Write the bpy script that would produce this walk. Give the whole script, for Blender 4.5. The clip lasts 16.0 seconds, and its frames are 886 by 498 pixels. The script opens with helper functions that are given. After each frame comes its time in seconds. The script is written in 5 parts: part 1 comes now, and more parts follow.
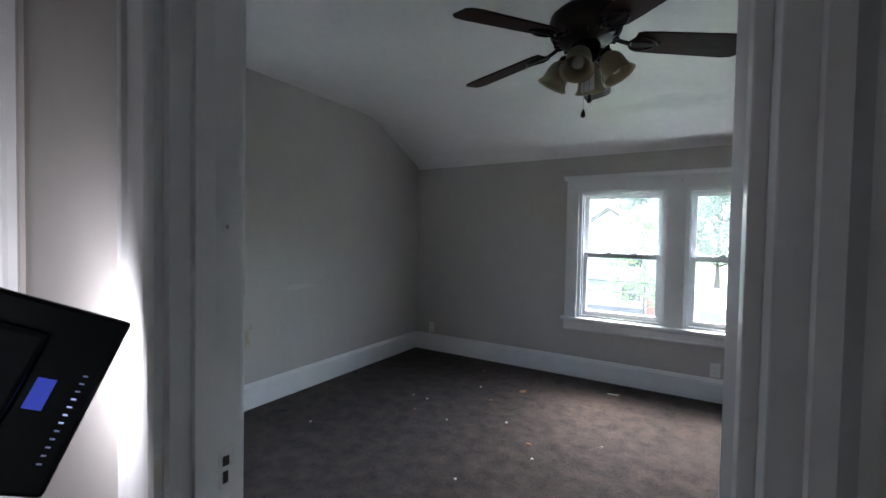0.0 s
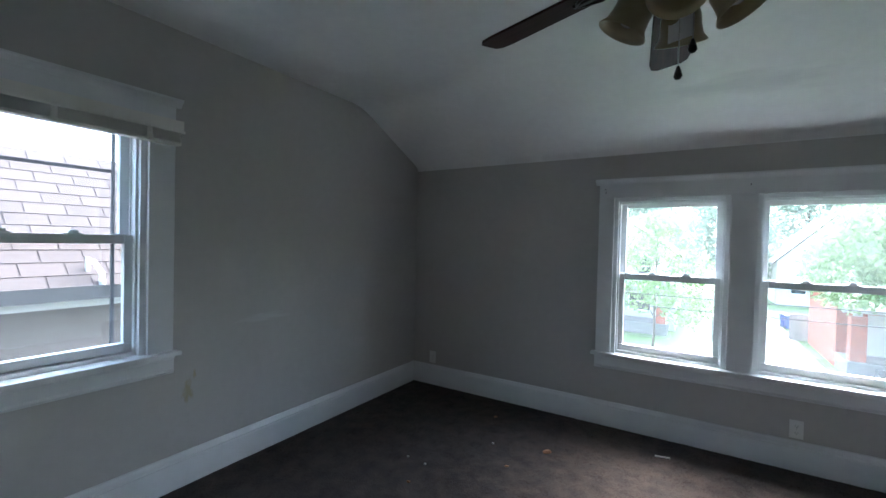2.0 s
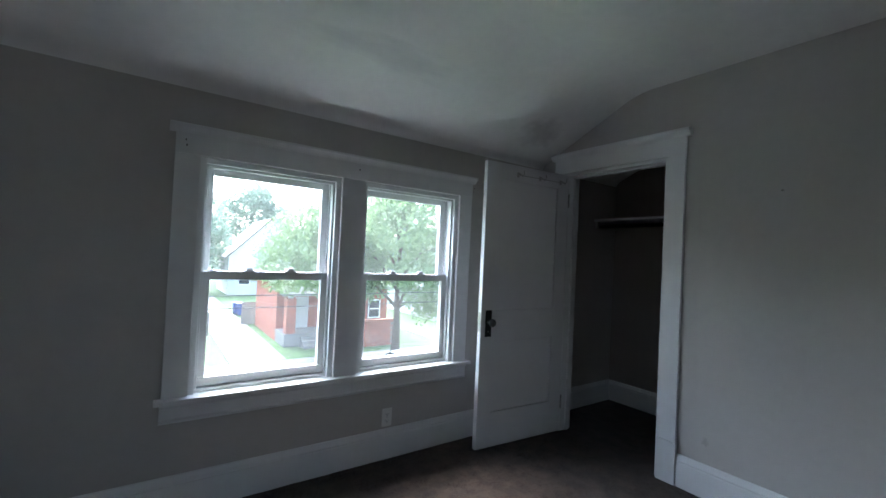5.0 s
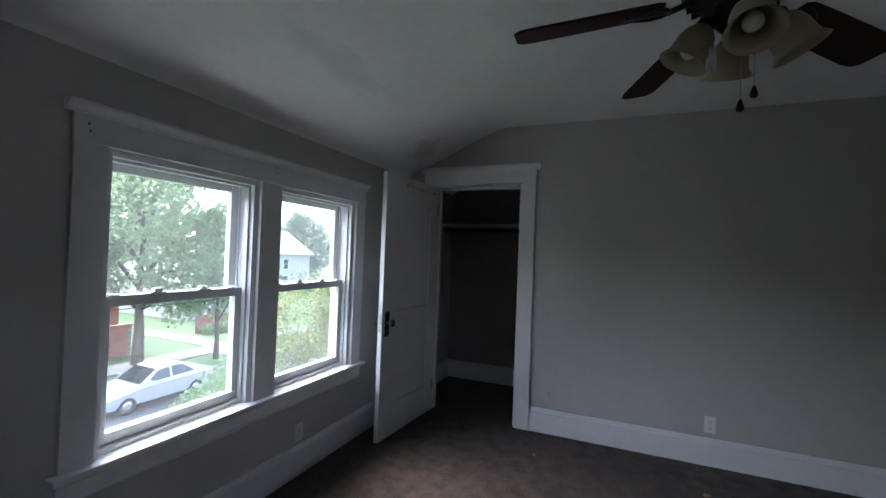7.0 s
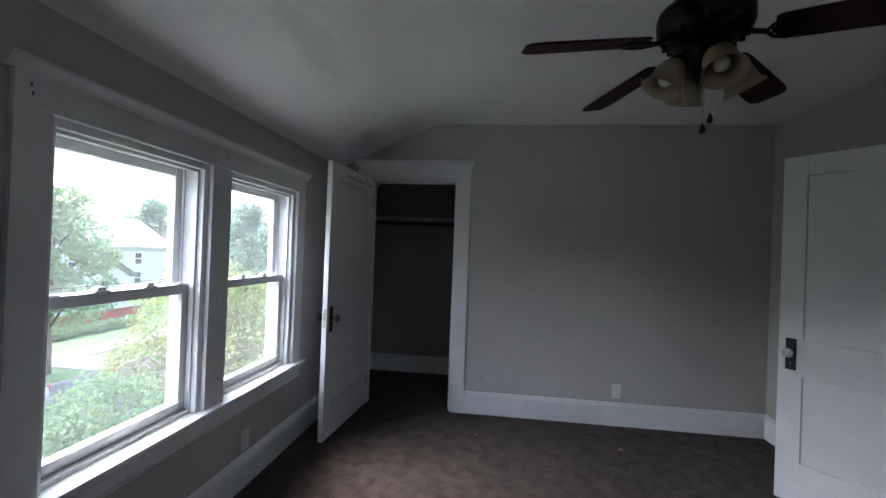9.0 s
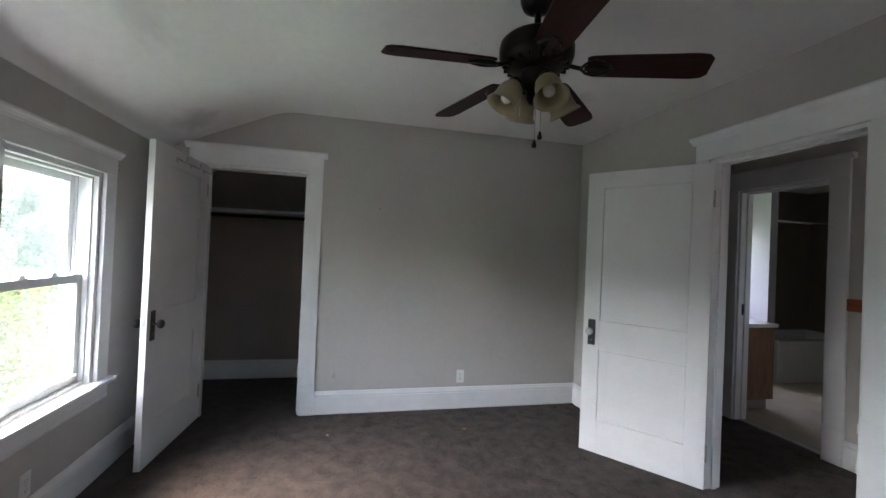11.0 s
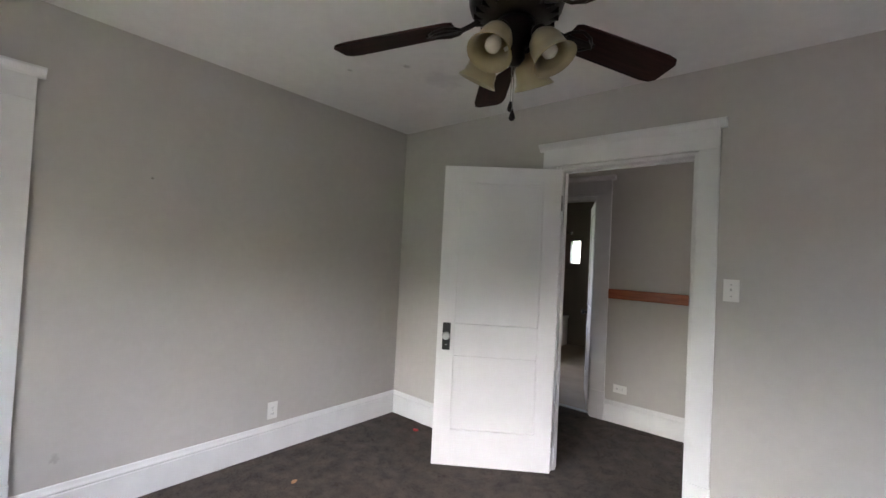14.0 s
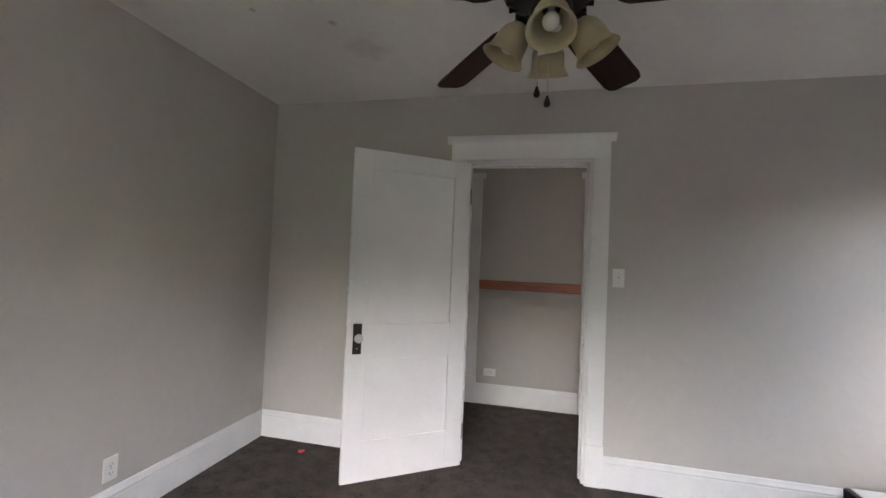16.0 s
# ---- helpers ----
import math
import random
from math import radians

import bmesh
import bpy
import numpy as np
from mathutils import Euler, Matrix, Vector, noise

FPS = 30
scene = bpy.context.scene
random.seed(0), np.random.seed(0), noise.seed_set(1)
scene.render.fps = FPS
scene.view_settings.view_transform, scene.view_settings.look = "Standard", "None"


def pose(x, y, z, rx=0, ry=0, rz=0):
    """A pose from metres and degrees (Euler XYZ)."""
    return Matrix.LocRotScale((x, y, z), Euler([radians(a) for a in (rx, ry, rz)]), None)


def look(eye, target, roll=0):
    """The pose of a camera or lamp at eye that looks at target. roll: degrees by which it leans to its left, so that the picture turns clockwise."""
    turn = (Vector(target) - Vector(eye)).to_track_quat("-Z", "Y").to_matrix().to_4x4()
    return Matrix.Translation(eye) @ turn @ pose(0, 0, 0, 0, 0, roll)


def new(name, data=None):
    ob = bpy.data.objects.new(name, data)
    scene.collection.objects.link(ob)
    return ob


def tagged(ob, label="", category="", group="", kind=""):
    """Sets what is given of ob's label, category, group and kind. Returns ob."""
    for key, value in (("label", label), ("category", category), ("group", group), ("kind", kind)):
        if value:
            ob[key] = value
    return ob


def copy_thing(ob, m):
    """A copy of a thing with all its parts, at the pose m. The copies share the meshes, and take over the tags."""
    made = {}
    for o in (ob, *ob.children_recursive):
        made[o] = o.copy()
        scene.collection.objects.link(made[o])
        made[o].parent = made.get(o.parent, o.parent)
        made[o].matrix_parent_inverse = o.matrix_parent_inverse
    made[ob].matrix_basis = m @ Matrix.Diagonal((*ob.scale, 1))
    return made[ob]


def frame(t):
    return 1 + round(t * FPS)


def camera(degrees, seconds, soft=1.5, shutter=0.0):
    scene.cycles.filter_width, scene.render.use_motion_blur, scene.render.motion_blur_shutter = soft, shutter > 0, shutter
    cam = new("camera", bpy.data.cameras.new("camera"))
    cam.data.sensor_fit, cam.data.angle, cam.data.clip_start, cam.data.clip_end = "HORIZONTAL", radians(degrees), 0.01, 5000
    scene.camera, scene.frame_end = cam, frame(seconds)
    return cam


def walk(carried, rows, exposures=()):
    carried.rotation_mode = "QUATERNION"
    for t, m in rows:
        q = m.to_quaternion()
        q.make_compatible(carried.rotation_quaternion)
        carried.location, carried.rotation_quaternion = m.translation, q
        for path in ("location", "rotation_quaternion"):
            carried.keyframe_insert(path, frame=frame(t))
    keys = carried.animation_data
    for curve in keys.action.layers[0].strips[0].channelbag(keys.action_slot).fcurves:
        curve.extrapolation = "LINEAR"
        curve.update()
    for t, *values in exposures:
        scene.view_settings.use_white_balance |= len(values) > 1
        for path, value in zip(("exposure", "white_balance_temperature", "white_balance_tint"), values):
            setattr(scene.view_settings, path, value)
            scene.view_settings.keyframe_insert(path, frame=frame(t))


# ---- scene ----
cam = camera(93.5, 16.0)
PATH = [
    (0, (-0.019, -0.071, 1.286), (-1.053, 1.64, 1.229), 1.1),
    (0.5, (-0.135, 0.043, 1.343), (-1.194, 1.74, 1.299), 1.3),
    (1, (-0.217, 0.203, 1.388), (-1.283, 1.895, 1.346), 1.3),
    (1.5, (-0.286, 0.361, 1.388), (-1.346, 2.057, 1.349), 1.4),
    (2, (-0.394, 0.547, 1.375), (-1.444, 2.249, 1.339), 1.4),
    (2.5, (-0.428, 0.724, 1.353), (-1.285, 2.531, 1.319), 1.6),
    (3, (-0.467, 0.96, 1.31), (-1.081, 2.863, 1.303), 2.1),
    (3.5, (-0.548, 1.128, 1.262), (-0.788, 3.114, 1.282), 2.6),
    (4, (-0.692, 1.266, 1.223), (-0.439, 3.249, 1.275), 2.6),
    (4.5, (-0.949, 1.43, 1.261), (-0.22, 3.292, 1.296), 2.8),
    (4.7, (-1.022, 1.475, 1.276), (-0.107, 3.253, 1.311), 2.8),
    (7, (-1.886, 2.133, 1.382), (-0.045, 2.915, 1.407), 2.2),
    (7.5, (-1.946, 2.269, 1.381), (-0.027, 2.832, 1.406), 2.2),
    (8, (-1.962, 2.413, 1.4), (-0.012, 2.857, 1.416), 2.2),
    (8.5, (-1.997, 2.51, 1.388), (-0.029, 2.869, 1.399), 2.2),
    (9, (-2.06, 2.554, 1.363), (-0.076, 2.8, 1.376), 2.2),
    (9.5, (-2.126, 2.557, 1.363), (-0.126, 2.523, 1.383), 2.1),
    (10, (-2.15, 2.536, 1.369), (-0.165, 2.296, 1.389), 2.2),
    (10.2, (-2.149, 2.538, 1.368), (-0.174, 2.222, 1.389), 2.2),
    (12.3, (-1.746, 2.712, 1.356), (0.155, 2.09, 1.372), 3.0),
    (12.5, (-1.682, 2.731, 1.351), (0.193, 2.035, 1.367), 3.0),
    (13, (-1.535, 2.837, 1.343), (0.201, 1.845, 1.367), 3.2),
    (13.5, (-1.382, 2.939, 1.344), (0.138, 1.639, 1.383), 3.0),
    (14, (-1.179, 2.991, 1.361), (0.114, 1.466, 1.409), 2.9),
    (14.5, (-0.945, 3.063, 1.358), (0.259, 1.466, 1.406), 2.8),
    (15, (-0.754, 3.149, 1.345), (0.209, 1.397, 1.398), 2.6),
    (15.5, (-0.596, 3.165, 1.337), (0.099, 1.291, 1.395), 2.4),
    (16, (-0.452, 3.145, 1.332), (-0.001, 1.197, 1.391), 2.4),
]
EXPOSURES = [(0.0, 4.6, 5800, 12), (1.5, 4.35, 5600, 9), (3.0, 4.25, 5500, 9), (4.5, 4.0, 5600, 9), (7.0, 3.5, 5750, 15), (9.0, 3.7, 5900, 16), (10.0, 4.2, 6100, 15), (12.5, 5.2, 6500, 19), (14.5, 5.28, 6800, 20), (16.0, 4.97, 6850, 21)]
LED_POWER = 0.13
walk(cam, [(t, look(eye, target, roll)) for t, eye, target, roll in PATH], EXPOSURES)

# ---- light ----
world = bpy.data.worlds.new("sky")
scene.world = world
world.use_nodes = True
wn = world.node_tree.nodes
sky = wn.new("ShaderNodeTexSky")
sky.sky_type = "NISHITA"
sky.sun_disc = False
sky.sun_elevation = radians(50)
sky.sun_rotation = radians(0)
sky.air_density = 1.0
sky.dust_density = 4.0
wn["Background"].inputs["Strength"].default_value = 0.15
cloud = wn.new("ShaderNodeHueSaturation")
cloud.inputs["Saturation"].default_value = 0.75
world.node_tree.links.new(sky.outputs[0], cloud.inputs["Color"])
world.node_tree.links.new(cloud.outputs[0], wn["Background"].inputs["Color"])
sun_data = bpy.data.lights.new("sun", "SUN")
sun_data.energy = 0.24
sun_data.angle = radians(75)
sun_data.color = (0.95, 0.97, 1.0)
sun = new("sun", sun_data)
sun.matrix_world = look((0, 30, 34), (0, 0, 2))
bath_sky = bpy.data.lights.new("bathroom_window_daylight", "AREA")
bath_sky.shape, bath_sky.size, bath_sky.size_y = "RECTANGLE", 0.70, 0.86
bath_sky.energy, bath_sky.color = 0.15, (0.93, 0.97, 1.0)
bath_lamp = new("bathroom_window_daylight", bath_sky)
bath_lamp.matrix_world = look((2.66, -1.88, 1.45), (0.6, -1.62, 0.75))


# ---- materials ----
def mat(name, colour, rough=0.5, metal=0.0, vary=0.06, scale=3.0, bump=0.0, bscale=60.0, spec=0.5, fine=0.0, fscale=150.0, rand=0.0):
    """Painted or solid surface: base colour varied at two scales, fine relief, roughness variation."""
    m = bpy.data.materials.new(name)
    m.use_nodes = True
    n, l = m.node_tree.nodes, m.node_tree.links
    b = n["Principled BSDF"]
    b.inputs["Roughness"].default_value = rough
    b.inputs["Metallic"].default_value = metal
    b.inputs["Specular IOR Level"].default_value = spec
    tc = n.new("ShaderNodeTexCoord")
    nz = n.new("ShaderNodeTexNoise")
    nz.inputs["Scale"].default_value = scale
    nz.inputs["Detail"].default_value = 5
    l.new(tc.outputs["Object"], nz.inputs["Vector"])
    mr = n.new("ShaderNodeMapRange")
    mr.inputs[1].default_value, mr.inputs[2].default_value = 0.3, 0.7
    mr.inputs[3].default_value, mr.inputs[4].default_value = 1 - vary, 1 + vary
    l.new(nz.outputs[0], mr.inputs[0])
    last = mr.outputs[0]
    if fine:
        nf = n.new("ShaderNodeTexNoise")
        nf.inputs["Scale"].default_value = fscale
        nf.inputs["Detail"].default_value = 3
        l.new(tc.outputs["Object"], nf.inputs["Vector"])
        mf = n.new("ShaderNodeMapRange")
        mf.inputs[1].default_value, mf.inputs[2].default_value = 0.3, 0.7
        mf.inputs[3].default_value, mf.inputs[4].default_value = 1 - fine, 1 + fine
        l.new(nf.outputs[0], mf.inputs[0])
        mu = n.new("ShaderNodeMath")
        mu.operation = "MULTIPLY"
        l.new(last, mu.inputs[0])
        l.new(mf.outputs[0], mu.inputs[1])
        last = mu.outputs[0]
    if rand:
        oi = n.new("ShaderNodeObjectInfo")
        mo = n.new("ShaderNodeMapRange")
        mo.inputs[3].default_value, mo.inputs[4].default_value = 1 - rand, 1 + rand
        l.new(oi.outputs["Random"], mo.inputs[0])
        mu = n.new("ShaderNodeMath")
        mu.operation = "MULTIPLY"
        l.new(last, mu.inputs[0])
        l.new(mo.outputs[0], mu.inputs[1])
        last = mu.outputs[0]
    mx = n.new("ShaderNodeVectorMath")
    mx.operation = "SCALE"
    mx.inputs[0].default_value = colour
    l.new(last, mx.inputs["Scale"])
    l.new(mx.outputs[0], b.inputs["Base Color"])
    if bump:
        nb = n.new("ShaderNodeTexNoise")
        nb.inputs["Scale"].default_value = bscale
        nb.inputs["Detail"].default_value = 4
        l.new(tc.outputs["Object"], nb.inputs["Vector"])
        bp = n.new("ShaderNodeBump")
        bp.inputs["Strength"].default_value = bump
        bp.inputs["Distance"].default_value = 0.004
        l.new(nb.outputs[0], bp.inputs["Height"])
        l.new(bp.outputs[0], b.inputs["Normal"])
    return m


def wood(name, dark, light, rough=0.4, axis=0, scale=9.0):
    m = bpy.data.materials.new(name)
    m.use_nodes = True
    n, l = m.node_tree.nodes, m.node_tree.links
    b = n["Principled BSDF"]
    b.inputs["Roughness"].default_value = rough
    tc = n.new("ShaderNodeTexCoord")
    mp = n.new("ShaderNodeMapping")
    sc = [scale * 3] * 3
    sc[axis] = scale * 0.25
    mp.inputs["Scale"].default_value = sc
    nz = n.new("ShaderNodeTexNoise")
    nz.inputs["Scale"].default_value = 2.0
    nz.inputs["Detail"].default_value = 6
    nz.inputs["Distortion"].default_value = 0.6
    cr = n.new("ShaderNodeValToRGB")
    cr.color_ramp.elements[0].position, cr.color_ramp.elements[1].position = 0.3, 0.72
    cr.color_ramp.elements[0].color = (*dark, 1)
    cr.color_ramp.elements[1].color = (*light, 1)
    l.new(tc.outputs["Object"], mp.inputs[0])
    l.new(mp.outputs[0], nz.inputs["Vector"])
    l.new(nz.outputs[0], cr.inputs[0])
    l.new(cr.outputs[0], b.inputs["Base Color"])
    bp = n.new("ShaderNodeBump")
    bp.inputs["Strength"].default_value = 0.15
    bp.inputs["Distance"].default_value = 0.002
    l.new(nz.outputs[0], bp.inputs["Height"])
    l.new(bp.outputs[0], b.inputs["Normal"])
    return m


def wall_paint(name, colour, stains=()):
    """Rolled eggshell wall paint with roller stipple, scuffs and a few shaped stains and tone patches (y, z, size,
    colour).
    """
    m = mat(name, colour, 0.55, vary=0.035, scale=1.3, bump=0.12, bscale=220, spec=0.35, fine=0.02, fscale=18)
    n, l = m.node_tree.nodes, m.node_tree.links
    b = n["Principled BSDF"]
    tc = n.new("ShaderNodeTexCoord")
    src = b.inputs["Base Color"].links[0].from_socket
    for (px, py, pz, sx, sz, col, amount) in stains:
        mp = n.new("ShaderNodeMapping")
        mp.inputs["Location"].default_value = (-px / sx, -py / sx, -pz / sz)
        mp.inputs["Scale"].default_value = (1 / sx, 1 / sx, 1 / sz)
        l.new(tc.outputs["Object"], mp.inputs[0])
        ln = n.new("ShaderNodeVectorMath")
        ln.operation = "LENGTH"
        l.new(mp.outputs[0], ln.inputs[0])
        nz = n.new("ShaderNodeTexNoise")
        nz.inputs["Scale"].default_value = 1.7
        nz.inputs["Detail"].default_value = 4
        l.new(mp.outputs[0], nz.inputs["Vector"])
        ad = n.new("ShaderNodeMath")
        ad.operation = "MULTIPLY_ADD"
        ad.inputs[1].default_value = 1.6
        l.new(nz.outputs[0], ad.inputs[0])
        l.new(ln.outputs["Value"], ad.inputs[2])
        mr = n.new("ShaderNodeMapRange")
        mr.inputs[1].default_value, mr.inputs[2].default_value = 1.15, 1.75
        mr.inputs[3].default_value, mr.inputs[4].default_value = amount, 0.0
        l.new(ad.outputs[0], mr.inputs[0])
        mx = n.new("ShaderNodeMix")
        mx.data_type = "RGBA"
        l.new(mr.outputs[0], mx.inputs[0])
        l.new(src, mx.inputs[6])
        mx.inputs[7].default_value = (*col, 1)
        src = mx.outputs[2]
    l.new(src, b.inputs["Base Color"])
    return m


def glass_pane(name, haze=0.0):
    m = bpy.data.materials.new(name)
    m.use_nodes = True
    n, l = m.node_tree.nodes, m.node_tree.links
    n.remove(n["Principled BSDF"])
    tr = n.new("ShaderNodeBsdfTransparent")
    tr.inputs[0].default_value = (0.94, 0.97, 0.95, 1)
    gl = n.new("ShaderNodeBsdfGlossy")
    gl.inputs["Roughness"].default_value = 0.02
    fr = n.new("ShaderNodeLayerWeight")
    pw = n.new("ShaderNodeMath")
    pw.operation = "POWER"
    pw.inputs[1].default_value = 5.0
    l.new(fr.outputs["Facing"], pw.inputs[0])
    ad = n.new("ShaderNodeMath")
    ad.operation = "MULTIPLY_ADD"
    ad.inputs[1].default_value, ad.inputs[2].default_value = 0.8, 0.035
    l.new(pw.outputs[0], ad.inputs[0])
    mx = n.new("ShaderNodeMixShader")
    l.new(ad.outputs[0], mx.inputs[0])
    l.new(tr.outputs[0], mx.inputs[1])
    l.new(gl.outputs[0], mx.inputs[2])
    # Thin translucent layer that lays a veiling glare over the view outside.
    veil = n.new("ShaderNodeBsdfTranslucent")
    veil.inputs[0].default_value = (0.8, 0.84, 0.86, 1)
    tc = n.new("ShaderNodeTexCoord")
    nz = n.new("ShaderNodeTexNoise")
    nz.inputs["Scale"].default_value = 5.0
    nz.inputs["Detail"].default_value = 6
    l.new(tc.outputs["Object"], nz.inputs["Vector"])
    mr = n.new("ShaderNodeMapRange")
    mr.inputs[3].default_value, mr.inputs[4].default_value = haze * 0.5, haze * 1.5
    l.new(nz.outputs[0], mr.inputs[0])
    film_ = n.new("ShaderNodeMixShader")
    l.new(mr.outputs[0], film_.inputs[0])
    l.new(mx.outputs[0], film_.inputs[1])
    l.new(veil.outputs[0], film_.inputs[2])
    l.new(film_.outputs[0], n["Material Output"].inputs[0])
    return m


def carpet_mat(name, colour):
    m = mat(name, colour, 0.95, vary=0.42, scale=10.0, spec=0.1, fine=0.12, fscale=30)
    n, l = m.node_tree.nodes, m.node_tree.links
    b = n["Principled BSDF"]
    b.inputs["Sheen Weight"].default_value = 0.12
    b.inputs["Sheen Roughness"].default_value = 0.6
    tc = n.new("ShaderNodeTexCoord")
    v = n.new("ShaderNodeTexVoronoi")
    v.inputs["Scale"].default_value = 120
    l.new(tc.outputs["Object"], v.inputs["Vector"])
    nb = n.new("ShaderNodeTexNoise")
    nb.inputs["Scale"].default_value = 30
    nb.inputs["Detail"].default_value = 5
    l.new(tc.outputs["Object"], nb.inputs["Vector"])
    ad = n.new("ShaderNodeMath")
    ad.operation = "ADD"
    l.new(v.outputs["Distance"], ad.inputs[0])
    l.new(nb.outputs[0], ad.inputs[1])
    bp = n.new("ShaderNodeBump")
    bp.inputs["Strength"].default_value = 0.18
    bp.inputs["Distance"].default_value = 0.008
    l.new(ad.outputs[0], bp.inputs["Height"])
    l.new(bp.outputs[0], b.inputs["Normal"])
    return m


def emit(name, colour, strength):
    m = bpy.data.materials.new(name)
    m.use_nodes = True
    b = m.node_tree.nodes["Principled BSDF"]
    b.inputs["Base Color"].default_value = (*colour, 1)
    b.inputs["Emission Color"].default_value = (*colour, 1)
    b.inputs["Emission Strength"].default_value = strength
    return m


GREIGE = (0.503, 0.480, 0.449)
M_WALL = wall_paint("greige_paint", GREIGE)
M_WALL_L = wall_paint("greige_paint_stained", GREIGE, [
    (-2.78, 1.765, 0.51, 0.035, 0.075, (0.40, 0.33, 0.18), 0.75), (-2.78, 1.80, 0.60, 0.012, 0.03, (0.42, 0.34, 0.18), 0.7),
    (-2.78, 2.25, 0.86, 0.22, 0.03, (0.60, 0.585, 0.56), 0.7), (-2.78, 2.0, 1.15, 0.12, 0.16, (0.54, 0.52, 0.485), 0.5)])
M_WALL_C = wall_paint("greige_paint_scuffed", GREIGE, [
    (1.505, 2.62, 0.31, 0.022, 0.03, (0.36, 0.33, 0.30), 0.6), (1.505, 2.30, 1.72, 0.01, 0.008, (0.2, 0.18, 0.16), 0.8),
    (1.505, 1.0, 0.5, 0.05, 0.08, (0.47, 0.44, 0.41), 0.5)])
# Brownish and darker than the room paint, so the closet's shade sits in the colour.
M_CLOSET = wall_paint("closet_paint_shaded", (0.33, 0.295, 0.265))
# Greyer patches: three on the flat part, two wider ones on the slope.
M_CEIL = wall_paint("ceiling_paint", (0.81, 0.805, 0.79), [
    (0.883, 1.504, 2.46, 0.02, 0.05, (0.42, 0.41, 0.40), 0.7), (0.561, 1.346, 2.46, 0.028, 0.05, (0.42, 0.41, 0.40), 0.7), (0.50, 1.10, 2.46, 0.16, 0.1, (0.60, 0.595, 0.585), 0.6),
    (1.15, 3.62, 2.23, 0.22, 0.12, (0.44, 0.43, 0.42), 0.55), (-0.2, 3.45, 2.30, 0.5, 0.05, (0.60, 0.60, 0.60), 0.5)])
M_TRIM = mat("white_trim_paint", (0.76, 0.76, 0.755), 0.32, vary=0.03, scale=7, bump=0.06, bscale=45, spec=0.5)
M_DOOR = mat("white_door_paint", (0.73, 0.72, 0.72), 0.38, vary=0.03, scale=4, bump=0.08, bscale=60, spec=0.5)
M_VINYL = mat("white_vinyl", (0.78, 0.79, 0.79), 0.4, vary=0.02, scale=8)
M_CARPET = carpet_mat("brown_carpet", (0.049, 0.0338, 0.0266))
M_GLASS = glass_pane("window_glass", 0.016)
M_BLACK = mat("black_metal", (0.008, 0.0075, 0.0075), 0.5, 0.2, vary=0.2, scale=30)
M_BRONZE = mat("dark_bronze", (0.022, 0.016, 0.014), 0.38, 0.7, vary=0.25, scale=25)
M_BLADE = wood("mahogany_blade", (0.020, 0.008, 0.007), (0.050, 0.018, 0.015), 0.5, 0)
M_BLADE.node_tree.nodes["Principled BSDF"].inputs["Specular IOR Level"].default_value = 0.12
M_PLATE = mat("ivory_plastic", (0.78, 0.77, 0.74), 0.35, vary=0.02)
M_DARK = mat("dark_slot", (0.02, 0.02, 0.02), 0.6)
M_STEEL = mat("worn_steel", (0.45, 0.44, 0.42), 0.35, 1.0, vary=0.15, scale=40)
M_CHROME = mat("chrome", (0.75, 0.75, 0.75), 0.12, 1.0)
M_BLIND = mat("cream_blind", (0.80, 0.77, 0.70), 0.5, vary=0.04)
M_RAIL = wood("orange_stained_wood", (0.22, 0.055, 0.022), (0.36, 0.10, 0.04), 0.35, 0)
M_VANITY = wood("vanity_oak", (0.16, 0.075, 0.035), (0.27, 0.14, 0.07), 0.45, 2)
M_SHADE = mat("amber_glass_shade", (0.36, 0.305, 0.19), 0.28, vary=0.12, scale=14)
M_SHADE.node_tree.nodes["Principled BSDF"].inputs["Subsurface Weight"].default_value = 0.3
M_SHADE.node_tree.nodes["Principled BSDF"].inputs["Subsurface Radius"].default_value = (0.02, 0.015, 0.01)
M_BULB = mat("frosted_bulb", (0.62, 0.60, 0.55), 0.12)
M_CRYSTAL = bpy.data.materials.new("crystal_glass")
M_CRYSTAL.use_nodes = True
M_CRYSTAL.node_tree.nodes["Principled BSDF"].inputs["Transmission Weight"].default_value = 0.45
M_CRYSTAL.node_tree.nodes["Principled BSDF"].inputs["Roughness"].default_value = 0.05
M_CRYSTAL.node_tree.nodes["Principled BSDF"].inputs["Base Color"].default_value = (0.9, 0.92, 0.92, 1)
M_PAPER = mat("white_card", (0.8, 0.8, 0.8), 0.6)
M_TILE = mat("bath_vinyl_floor", (0.34, 0.27, 0.20), 0.4, vary=0.12, scale=5)
M_TUB = mat("white_enamel", (0.78, 0.78, 0.76), 0.15)
M_BATHPANEL = mat("pale_bath_panel", (0.52, 0.51, 0.54), 0.3, vary=0.03)
# Dark brown that holds the unlit bathroom's dimness in the wall colour.
M_BATHWALL = mat("bath_wall_dimmed", (0.20, 0.165, 0.13), 0.6)

# outdoors
M_GRASS = mat("lawn_grass", (0.048, 0.098, 0.022), 0.9, vary=0.25, scale=0.9, fine=0.4, fscale=12, bump=0.6, bscale=20)
M_ASPHALT = mat("asphalt", (0.075, 0.075, 0.075), 0.9, vary=0.15, scale=0.6, fine=0.25, fscale=25)
M_CONCRETE = mat("concrete", (0.17, 0.162, 0.152), 0.85, vary=0.12, scale=0.7, fine=0.1, fscale=10)
M_BRICK = mat("red_brick", (0.30, 0.09, 0.055), 0.85, vary=0.2, scale=2, rand=0.2)
M_SIDING = mat("pale_siding", (0.50, 0.485, 0.46), 0.7, vary=0.05, scale=0.8)
